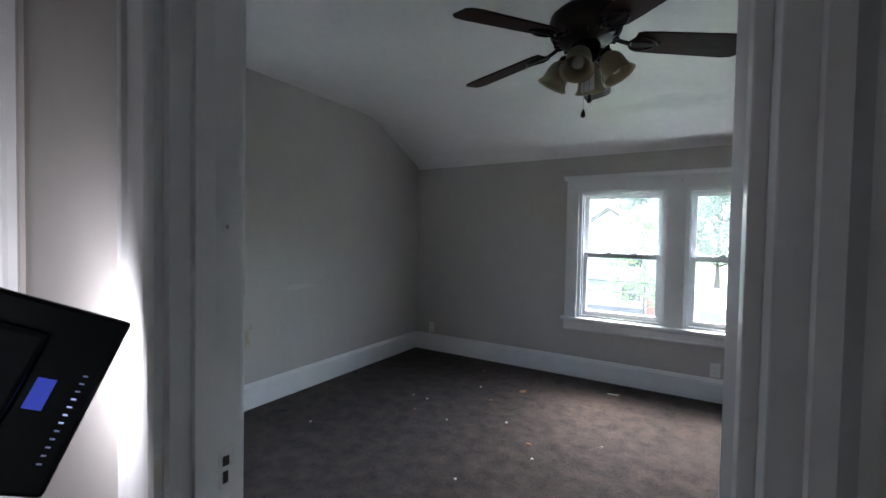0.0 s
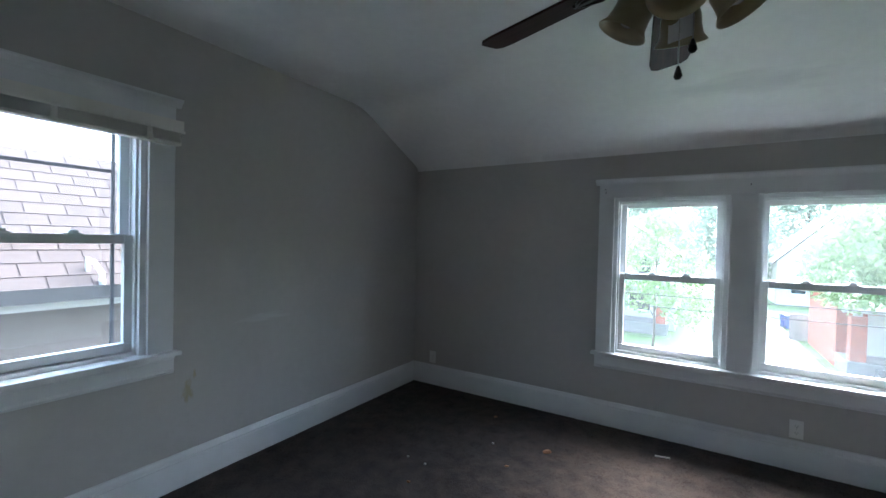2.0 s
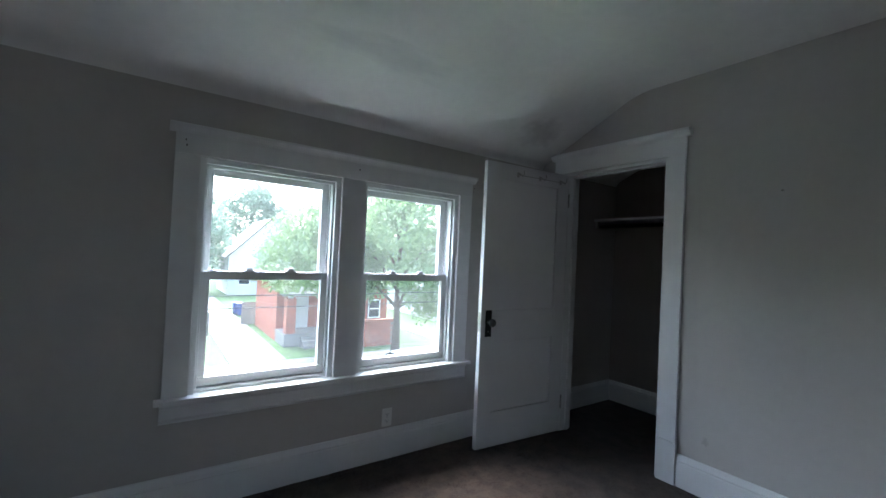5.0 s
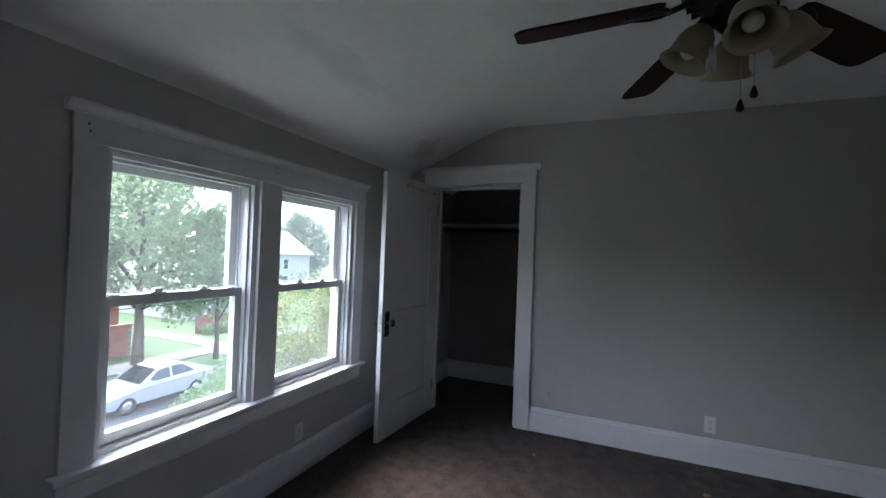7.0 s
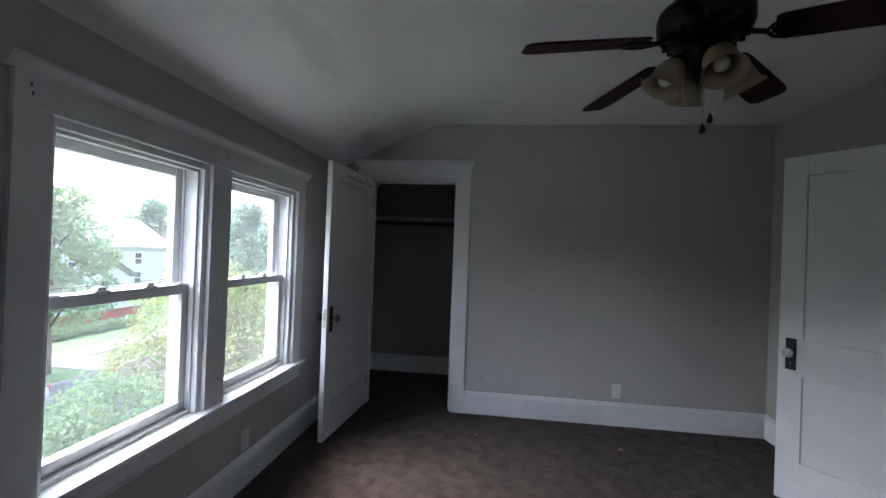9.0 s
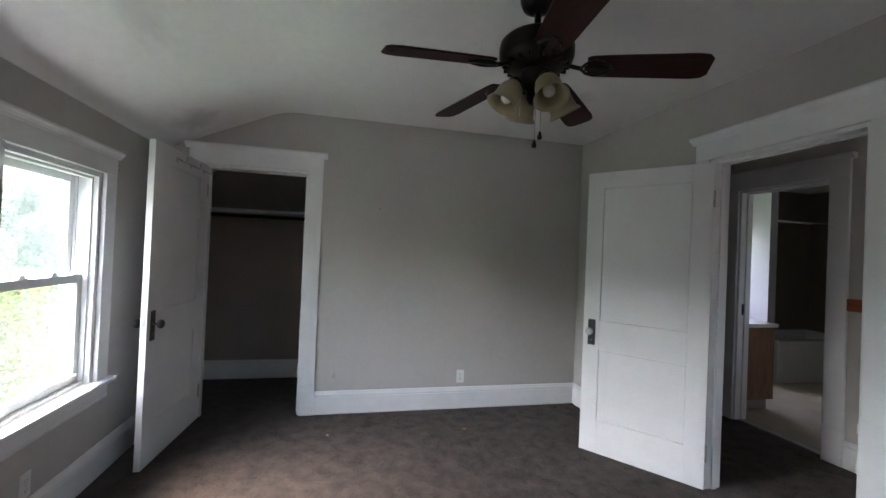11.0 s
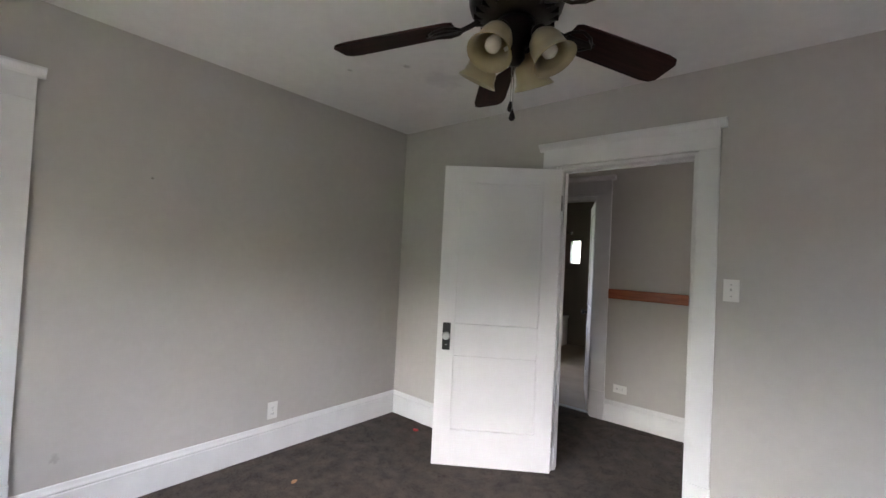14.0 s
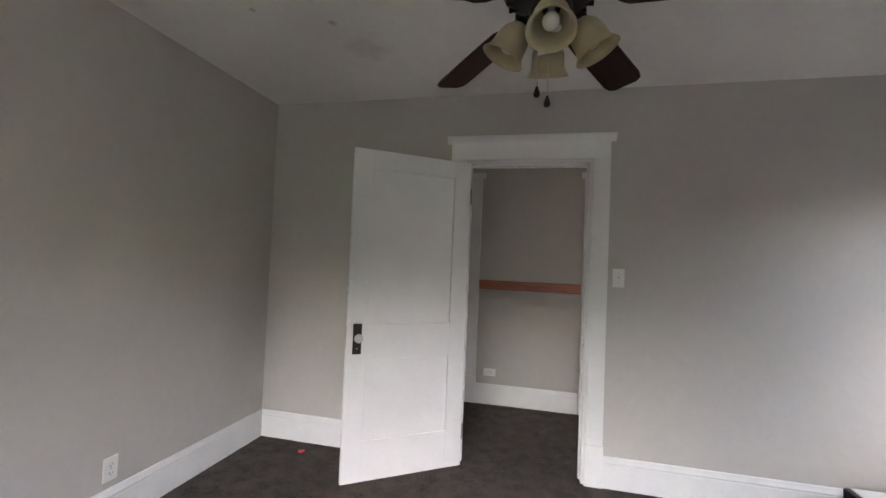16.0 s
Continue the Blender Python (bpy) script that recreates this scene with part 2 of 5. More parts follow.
M_STUCCO = mat("beige_stucco", (0.16, 0.132, 0.116), 0.85, vary=0.06, scale=1.5, bump=0.3, bscale=40)
M_ROOF = mat("grey_shingle_roof", (0.40, 0.385, 0.375), 0.9, vary=0.2, scale=1.5, fine=0.2, fscale=8)
M_SHINGLE = mat("pinkish_shingle", (0.066, 0.046, 0.040), 0.9, vary=0.10, scale=3, fine=0.2, fscale=60, bump=0.4, bscale=90, rand=0.12)
M_BARK = mat("bark", (0.10, 0.075, 0.055), 0.95, vary=0.3, scale=6, bump=0.8, bscale=12)
M_CARPAINT = mat("silver_car_paint", (0.55, 0.56, 0.58), 0.25, 0.5, vary=0.01)
M_TYRE = mat("tyre_rubber", (0.02, 0.02, 0.02), 0.8)
M_CARGLASS = mat("tinted_car_glass", (0.03, 0.035, 0.04), 0.06)
M_BLUE = mat("blue_plastic", (0.02, 0.06, 0.25), 0.45)
M_FENCE = mat("weathered_fence_wood", (0.22, 0.20, 0.19), 0.85, vary=0.2, scale=4, rand=0.15)
M_GUTTER = mat("grey_gutter_metal", (0.085, 0.08, 0.08), 0.5, 0.2, vary=0.1)
M_CABLE = mat("black_cable", (0.015, 0.015, 0.015), 0.6)


def leaf_mat(name, a, b_):
    m = bpy.data.materials.new(name)
    m.use_nodes = True
    n, l = m.node_tree.nodes, m.node_tree.links
    b = n["Principled BSDF"]
    b.inputs["Roughness"].default_value = 0.6
    g = n.new("ShaderNodeNewGeometry")
    cr = n.new("ShaderNodeValToRGB")
    cr.color_ramp.elements[0].color = (*a, 1)
    cr.color_ramp.elements[1].color = (*b_, 1)
    l.new(g.outputs["Random Per Island"], cr.inputs[0])
    l.new(cr.outputs[0], b.inputs["Base Color"])
    tl = n.new("ShaderNodeBsdfTranslucent")
    l.new(cr.outputs[0], tl.inputs[0])
    mx = n.new("ShaderNodeMixShader")
    mx.inputs[0].default_value = 0.48
    l.new(b.outputs[0], mx.inputs[1])
    l.new(tl.outputs[0], mx.inputs[2])
    l.new(mx.outputs[0], n["Material Output"].inputs[0])
    return m


M_LEAF = leaf_mat("green_leaves", (0.17, 0.24, 0.115), (0.25, 0.33, 0.16))
# Bluer leaves for far trees: the haze of distance is mixed into the colour.
M_LEAF_FAR = leaf_mat("hazed_leaves", (0.15, 0.21, 0.15), (0.23, 0.30, 0.22))
M_LEAF_PALE = leaf_mat("pale_green_leaves", (0.15, 0.235, 0.085), (0.28, 0.36, 0.15))
M_LEAF_GOLD = leaf_mat("golden_leaves", (0.10, 0.16, 0.06), (0.30, 0.28, 0.12))
M_LEAF_BUSH = leaf_mat("bush_leaves", (0.09, 0.155, 0.07), (0.16, 0.24, 0.11))


# ---- mesh helpers ----
def bx(bm, x0, y0, z0, x1, y1, z1, bevel=0.0):
    vs = bmesh.ops.create_cube(bm, size=1.0)["verts"]
    for v in vs:
        v.co = Vector(((x0 + x1) / 2 + v.co.x * (x1 - x0), (y0 + y1) / 2 + v.co.y * (y1 - y0), (z0 + z1) / 2 + v.co.z * (z1 - z0)))
    if bevel:
        es = list({e for v in vs for e in v.link_edges})
        bmesh.ops.bevel(bm, geom=es, offset=bevel, segments=2, affect="EDGES", profile=0.6)
    return bm


def box(x0, y0, z0, x1, y1, z1, bevel=0.0):
    return bx(bmesh.new(), x0, y0, z0, x1, y1, z1, bevel)


def boxes(*rows, bevel=0.0):
    bm = bmesh.new()
    for r in rows:
        bx(bm, *r, bevel=bevel)
    return bm


def prism(bm, poly, axis, a, b):
    """Extrude a closed polygon along an axis from a to b. poly holds the two other coordinates in x, y, z order."""
    def put(p, c):
        q = list(p)
        q.insert(axis, c)
        return bm.verts.new(q)
    va, vb = [put(p, a) for p in poly], [put(p, b) for p in poly]
    n = len(poly)
    fs = [bm.faces.new(va), bm.faces.new(vb[::-1])]
    for i in range(n):
        fs.append(bm.faces.new((va[i], vb[i], vb[(i + 1) % n], va[(i + 1) % n])))
    bmesh.ops.recalc_face_normals(bm, faces=fs)
    return bm


def lathe(bm, profile, n=24, m=None):
    """Revolve (radius, z) pairs about z; m moves the result."""
    rings = []
    for r, z in profile:
        if r < 1e-6:
            rings.append([bm.verts.new((0, 0, z))])
        else:
            rings.append([bm.verts.new((r * math.cos(2 * math.pi * i / n), r * math.sin(2 * math.pi * i / n), z)) for i in range(n)])
    fs = []
    for a, b in zip(rings, rings[1:]):
        for i in range(n):
            j = (i + 1) % n
            if len(a) == 1 and len(b) == 1:
                continue
            if len(a) == 1:
                fs.append(bm.faces.new((a[0], b[i], b[j])))
            elif len(b) == 1:
                fs.append(bm.faces.new((a[i], a[j], b[0])))
            else:
                fs.append(bm.faces.new((a[i], a[j], b[j], b[i])))
    for f in fs:
        f.smooth = True
    bmesh.ops.recalc_face_normals(bm, faces=fs)
    if m is not None:
        bmesh.ops.transform(bm, matrix=m, verts=[v for r in rings for v in r])
    return bm


def tube(bm, pts, r, n=8, taper=None):
    pts = [Vector(p) for p in pts]
    rings = []
    for i, p in enumerate(pts):
        d = (pts[min(i + 1, len(pts) - 1)] - pts[max(i - 1, 0)]).normalized()
        side = d.orthogonal().normalized()
        if rings and last is not None:
            side = (last - d * last.dot(d)).normalized()
        last = side
        up = d.cross(side)
        rr = r if taper is None else r + (taper - r) * i / (len(pts) - 1)
        rings.append([bm.verts.new(p + rr * (math.cos(2 * math.pi * k / n) * side + math.sin(2 * math.pi * k / n) * up)) for k in range(n)])
    fs = []
    for a, b in zip(rings, rings[1:]):
        for k in range(n):
            fs.append(bm.faces.new((a[k], a[(k + 1) % n], b[(k + 1) % n], b[k])))
    fs.append(bm.faces.new(rings[0][::-1]))
    fs.append(bm.faces.new(rings[-1]))
    for f in fs[:-2]:
        f.smooth = True
    bmesh.ops.recalc_face_normals(bm, faces=fs)
    return bm


def part(name, bm, material, parent=None, label="", m=None):
    me = bpy.data.meshes.new(name)
    bm.to_mesh(me)
    bm.free()
    me.materials.append(material)
    ob = new(name, me)
    if parent is not None:
        ob.parent = parent
    if m is not None:
        ob.matrix_basis = m
    if label:
        ob["label"] = label
    return ob


def thing(name, m, label, category, group="", kind=""):
    ob = new(name)
    ob.empty_display_size = 0.1
    ob.matrix_basis = m
    return tagged(ob, label, category, group, kind)


def setting(name, bm, material, label, category):
    return tagged(part(name, bm, material), label, category, kind="structure")


M_PILE = leaf_mat("brown_yarn", (0.046, 0.0318, 0.0250), (0.050, 0.0345, 0.0270))
pn, pl = M_PILE.node_tree.nodes, M_PILE.node_tree.links
p_tc = pn.new("ShaderNodeTexCoord")
p_nz = pn.new("ShaderNodeTexNoise")
p_nz.inputs["Scale"].default_value = 10.0
p_nz.inputs["Detail"].default_value = 4
p_nz.inputs["Roughness"].default_value = 0.55
pl.new(p_tc.outputs["Object"], p_nz.inputs["Vector"])
p_mr = pn.new("ShaderNodeMapRange")
p_mr.inputs[1].default_value, p_mr.inputs[2].default_value, p_mr.inputs[3].default_value, p_mr.inputs[4].default_value = 0.36, 0.64, 0.62, 1.42
pl.new(p_nz.outputs[0], p_mr.inputs[0])
p_sc = pn.new("ShaderNodeVectorMath")
p_sc.operation = "SCALE"
pl.new(pn["Color Ramp"].outputs[0], p_sc.inputs[0])
pl.new(p_mr.outputs[0], p_sc.inputs["Scale"])
pl.new(p_sc.outputs[0], pn["Principled BSDF"].inputs["Base Color"])
pl.new(p_sc.outputs[0], pn["Translucent BSDF"].inputs[0])
pn["Mix Shader"].inputs[0].default_value = 0.0
p_up = pn.new("ShaderNodeCombineXYZ")
p_up.inputs[2].default_value = 1.0
pl.new(p_up.outputs[0], pn["Principled BSDF"].inputs["Normal"])
pn["Principled BSDF"].inputs["Roughness"].default_value = 0.95
pn["Principled BSDF"].inputs["Specular IOR Level"].default_value = 0.1

# ---- the room's shell ----
XL, XR, YE, YF, ZC = -2.78, 1.505, 0.40, 3.915, 2.46
XC, YH = 2.56, -0.86
TOP = 2.62
KINK, ZLOW = 3.10, 2.085
# the paired street windows: left edges, width, sill and head
W1, W2, WW, WZ0, WZ1 = -0.953, -0.083, 0.726, 0.540, 1.734

setting("wall_front", boxes((-2.96, YF, -0.25, W1, 4.10, TOP), (W1 + WW, YF, -0.25, W2, 4.10, TOP), (W2 + WW, YF, -0.25, 2.70, 4.10, TOP),
        (W1, YF, -0.25, W1 + WW, 4.10, WZ0), (W1, YF, WZ1, W1 + WW, 4.10, TOP), (W2, YF, -0.25, W2 + WW, 4.10, WZ0), (W2, YF, WZ1, W2 + WW, 4.10, TOP)),
        M_WALL, "greige painted plaster wall with a pair of windows", "wall")
setting("wall_left", boxes((-2.96, -1.2, -0.25, XL, 0.763, TOP), (-2.96, 1.555, -0.25, XL, YF, TOP), (-2.96, 0.763, -0.25, XL, 1.555, 0.738), (-2.96, 0.763, 1.945, XL, 1.555, TOP)),
        M_WALL_L, "greige painted wall with yellowish stains below the window", "wall")
setting("wall_closet", boxes((XR, 0.28, -0.02, 1.625, 2.88, TOP), (XR, 3.66, -0.02, 1.625, YF, TOP), (XR, 2.88, 1.988, 1.625, 3.66, TOP)),
        M_WALL_C, "greige painted wall with an opening into the closet", "wall")
setting("wall_entry", boxes((XL, 0.28, -0.02, -0.765, YE, TOP), (0.045, 0.28, -0.02, XR, YE, TOP), (-0.765, 0.28, 2.013, 0.045, YE, TOP)),
        M_WALL, "greige painted wall with the open doorway to the hall", "wall")
setting("wall_closet_back", boxes((XC, 2.3, -0.02, 2.70, YF, TOP), (1.625, 2.18, -0.02, 2.70, 2.3, TOP)), M_CLOSET, "brownish closet back and side wall, darkened for the closet's shade", "wall")
setting("wall_hall", boxes((-1.60, -0.98, -0.02, 0.223, YH, TOP), (0.95, -0.98, -0.02, 2.70, YH, TOP), (0.223, -0.98, 2.04, 0.95, YH, TOP)),
        M_WALL, "greige painted hall wall with a bathroom doorway", "wall")
setting("wall_hall_end", boxes((-1.60, YH, -0.02, -1.45, 0.28, TOP), (2.58, YH, -0.02, 2.70, 2.18, TOP)), M_WALL, "greige painted end walls of the hall", "wall")
setting("wall_bathroom_side", boxes((-0.12, -4.12, -0.02, 0.0, -0.98, TOP)), M_BATHWALL, "bathroom side wall, dimness put into its brown colour", "wall")
setting("wall_bathroom_window", boxes((2.60, -4.12, -0.02, 2.72, -2.26, TOP), (2.60, -1.5, -0.02, 2.72, -0.98, TOP), (2.60, -2.26, -0.02, 2.72, -1.5, 1.0), (2.60, -2.26, 1.9, 2.72, -1.5, TOP)), M_BATHWALL, "bathroom outer wall, dimness put into its brown colour", "wall")
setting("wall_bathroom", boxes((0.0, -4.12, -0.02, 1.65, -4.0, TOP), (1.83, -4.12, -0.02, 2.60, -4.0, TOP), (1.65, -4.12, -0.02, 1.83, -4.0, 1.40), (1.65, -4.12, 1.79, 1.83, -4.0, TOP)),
        M_BATHWALL, "bathroom wall with a small window, dimness put into its brown colour", "wall")

cb = bmesh.new()
SLOPE = (ZC - ZLOW) / (YF - KINK)
bend = [(KINK - 0.12 + 0.24 * k / 10, ZC - SLOPE * 0.24 * (k / 10) ** 2 / 2) for k in range(11)]
cove = [(YF - 0.05 + 0.05 * math.sin(radians(9 * k)), ZLOW + SLOPE * 0.05 - SLOPE * 0.05 * math.sin(radians(9 * k)) - 0.03 * (1 - math.cos(radians(9 * k)))) for k in range(11)]
bx(cb, -2.96, -0.98, ZC, 2.70, KINK - 0.12, ZC + 0.12)
prism(cb, bend + cove + [(4.0, ZLOW - 0.03), (4.0, ZC + 0.12), (KINK - 0.12, ZC + 0.12)], 0, -2.96, 2.70)
bx(cb, -0.12, -4.12, ZC, 2.72, -0.98, ZC + 0.12)
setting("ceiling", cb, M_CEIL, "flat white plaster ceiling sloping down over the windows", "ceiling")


def carpet_sheet(x0, y0, x1, y1, step=0.035):
    nx, ny = int((x1 - x0) / step), int((y1 - y0) / step)
    rng = np.random.default_rng(4)
    vs = [(x0 + (x1 - x0) * i / nx, y0 + (y1 - y0) * j / ny, 0.0018 * float(noise.noise((i * 0.35, j * 0.35, 1.0))) + float(rng.uniform(-0.0008, 0.0008))) for j in range(ny + 1) for i in range(nx + 1)]
    fs = [(j * (nx + 1) + i, j * (nx + 1) + i + 1, (j + 1) * (nx + 1) + i + 1, (j + 1) * (nx + 1) + i) for j in range(ny) for i in range(nx)]
    me = bpy.data.meshes.new("floor_carpet")
    me.from_pydata(vs, [], fs)
    me.polygons.foreach_set("use_smooth", [True] * len(fs))
    me.materials.append(M_CARPET)
    return new("floor_carpet", me)


tagged(carpet_sheet(-2.80, -0.92, 2.58, 3.93), "worn dark brown carpet with flattened pile and crumbs", "carpet", kind="structure")
def carpet_pile(x0, y0, x1, y1, n):
    """Short leaning yarn tufts standing out of the carpet."""
    rng = np.random.default_rng(8)
    c = np.stack([rng.uniform(x0, x1, n), rng.uniform(y0, y1, n), np.full(n, -0.002)], axis=1)
    a = rng.uniform(0, 2 * np.pi, n)
    w = rng.uniform(0.0014, 0.0030, n)[:, None] * np.stack([np.cos(a), np.sin(a), 0 * a], axis=1)
    lean = rng.normal(0, 0.004, (n, 3))
    lean[:, 2] = rng.uniform(0.0026, 0.0046, n)
    q = np.stack([c - w, c + w, c + w * 0.7 + lean, c - w * 0.7 + lean], axis=1).reshape(-1, 3)
    me = bpy.data.meshes.new("carpet_pile")
    me.from_pydata(q.tolist(), [], np.arange(4 * n).reshape(-1, 4).tolist())
    me.materials.append(M_PILE)
    return new("carpet_pile", me)


tagged(carpet_pile(-2.76, 0.41, 1.50, 3.89, 300000), "matted brown yarn pile of the worn carpet", "carpet pile", kind="stuff")
tagged(carpet_pile(-1.43, -0.85, 1.50, 0.41, 74000), "matted brown yarn pile of the hall carpet", "carpet pile", kind="stuff")
setting("floor", box(-2.96, -4.12, -0.25, 2.72, 4.10, -0.02), M_SIDING, "floor slab under the carpet", "floor")
setting("floor_bathroom", box(0.0, -4.0, -0.02, 2.6, -0.92, -0.003), M_TILE, "tan sheet vinyl bathroom floor", "floor")
setting("trim_threshold", box(0.223, -0.945, -0.015, 0.95, -0.895, 0.008, 0.004), M_STEEL, "thin metal carpet threshold strip", "threshold")

# lower storey of the house, closing the place from outside
setting("wall_lower_storey", box(-2.90, -4.1, -4.9, 2.66, 4.04, -0.25), M_SIDING, "pale lower storey of the house", "wall")


# ---- trim ----
def baseboard(name, m, length, parent=None):
    """Runs along local x, the room on the side of negative y."""
    bm = bmesh.new()
    prof = [(0.0, -0.01), (-0.017, -0.01), (-0.017, 0.140), (-0.014, 0.146), (-0.019, 0.152), (-0.019, 0.158), (-0.012, 0.170), (-0.007, 0.184), (0.0, 0.188)]
    prism(bm, prof, 0, 0, length)
    ob = part(name, bm, M_TRIM, m=m)
    return tagged(ob, "tall white painted wooden baseboard with moulded cap", "baseboard", kind="structure")


baseboard("baseboard", pose(XL, YF, 0), XR - XL)
baseboard("baseboard", pose(XL, YE, 0, 0, 0, 90), YF - YE)
baseboard("baseboard", pose(XR, 2.768, 0, 0, 0, -90), 2.768 - YE)
baseboard("baseboard", pose(XR, YE, 0, 0, 0, 180), XR - 0.15)
baseboard("baseboard", pose(-0.87, YE, 0, 0, 0, 180), -0.87 - XL)
baseboard("baseboard", pose(XC, YF, 0, 0, 0, -90), YF - 2.3)
baseboard("baseboard", pose(1.625, YF, 0), XC - 1.625)
baseboard("baseboard", pose(0.10, YH, 0, 0, 0, 180), 0.93)
baseboard("baseboard", pose(-1.45, 0.28, 0), 0.54)


def door_casing(m, w, h, wall, label, left=True, right=True, plinth=0.25, board=0.12):
    """Casing round an opening w wide and h high; local y runs into the wall, whose thickness is wall."""
    t = thing("trim_door_casing", m, label, "door casing", kind="structure")
    rim = 0.022
    for on, x0 in ((left, -board), (right, w)):
        if on:
            a, b = (x0, x0 + board)
            bm = boxes((a, -rim, plinth, b, -0.0, h + 0.002), bevel=0.003)
            part("side_board", bm, M_TRIM, t)
            part("plinth", boxes((a - 0.004, -rim - 0.006, 0, b + 0.004, 0, plinth), bevel=0.003), M_TRIM, t)
    part("head_board", boxes((-board, -rim, h + 0.002, w + board, 0, h + 0.115), bevel=0.003), M_TRIM, t)
    bm = bmesh.new()
    prof = [(0, h + 0.112), (-0.026, h + 0.112), (-0.028, h + 0.120), (-0.034, h + 0.129), (-0.048, h + 0.140), (-0.052, h + 0.146), (-0.052, h + 0.155), (0, h + 0.155)]
    prism(bm, prof, 0, -board - 0.028, w + board + 0.028)
    part("crown", bm, M_TRIM, t)
    # jamb lining with its stops
    th = 0.02
    part("jamb_left", boxes((-0.001, -0.004, 0, th, wall + 0.004, h), (th, wall * 0.45, 0, th + 0.012, wall * 0.45 + 0.035, h - th), bevel=0.002), M_TRIM, t)
    part("jamb_right", boxes((w - th, -0.004, 0, w + 0.001, wall + 0.004, h), (w - th - 0.012, wall * 0.45, 0, w - th, wall * 0.45 + 0.035, h - th), bevel=0.002), M_TRIM, t)
    part("jamb_head", boxes((th, -0.003, h - th, w - th, wall + 0.003, h + 0.001), (th, wall * 0.45, h - th - 0.012, w - th, wall * 0.45 + 0.035, h - th), bevel=0.002), M_TRIM, t)
    return t


entry = door_casing(pose(0.045, YE, 0, 0, 0, 180), 0.81, 2.012, 0.12, "white painted wooden door casing with crown moulding", board=0.10)
closet_casing = door_casing(pose(XR, 3.66, 0, 0, 0, -90), 0.78, 1.987, 0.12, "white painted closet door casing, hinge marks on one side", board=0.107)
hall_casing = door_casing(pose(0.95, YH, 0, 0, 0, 180), 0.727, 2.04, 0.12, "white painted bathroom door casing with crown moulding")


def hall_side(m, w, h, board, label):
    """Moulded casing on a hall wall, no lining."""
    t = thing("trim_door_casing", m, label, "door casing", kind="structure")
    prof = [(0.0, 0.0), (0.0, -0.018), (0.012, -0.022), (0.022, -0.018), (0.030, -0.020), (board - 0.030, -0.020), (board - 0.022, -0.026), (board - 0.006, -0.026), (board, -0.018), (board, 0.0)]
    for name, flip, x in (("side_board", -1, 0.0), ("side_board", 1, w)):
        bm = bmesh.new()
        prism(bm, [(x + flip * px, py) for px, py in prof], 2, 0.0, h)
        part(name, bm, M_TRIM, t)
    part("head_board", boxes((-board, -0.022, h, w + board, 0, h + 0.125), bevel=0.003), M_TRIM, t)
    bm = bmesh.new()
    prism(bm, [(0, h + 0.122), (-0.028, h + 0.122), (-0.054, h + 0.158), (-0.054, h + 0.170), (0, h + 0.170)], 0, -board - 0.028, w + board + 0.028)
    part("crown", bm, M_TRIM, t)
    return t


hall_side(pose(-0.765, 0.28, 0), 0.81, 2.012, 0.115, "white moulded door casing on the hall side")


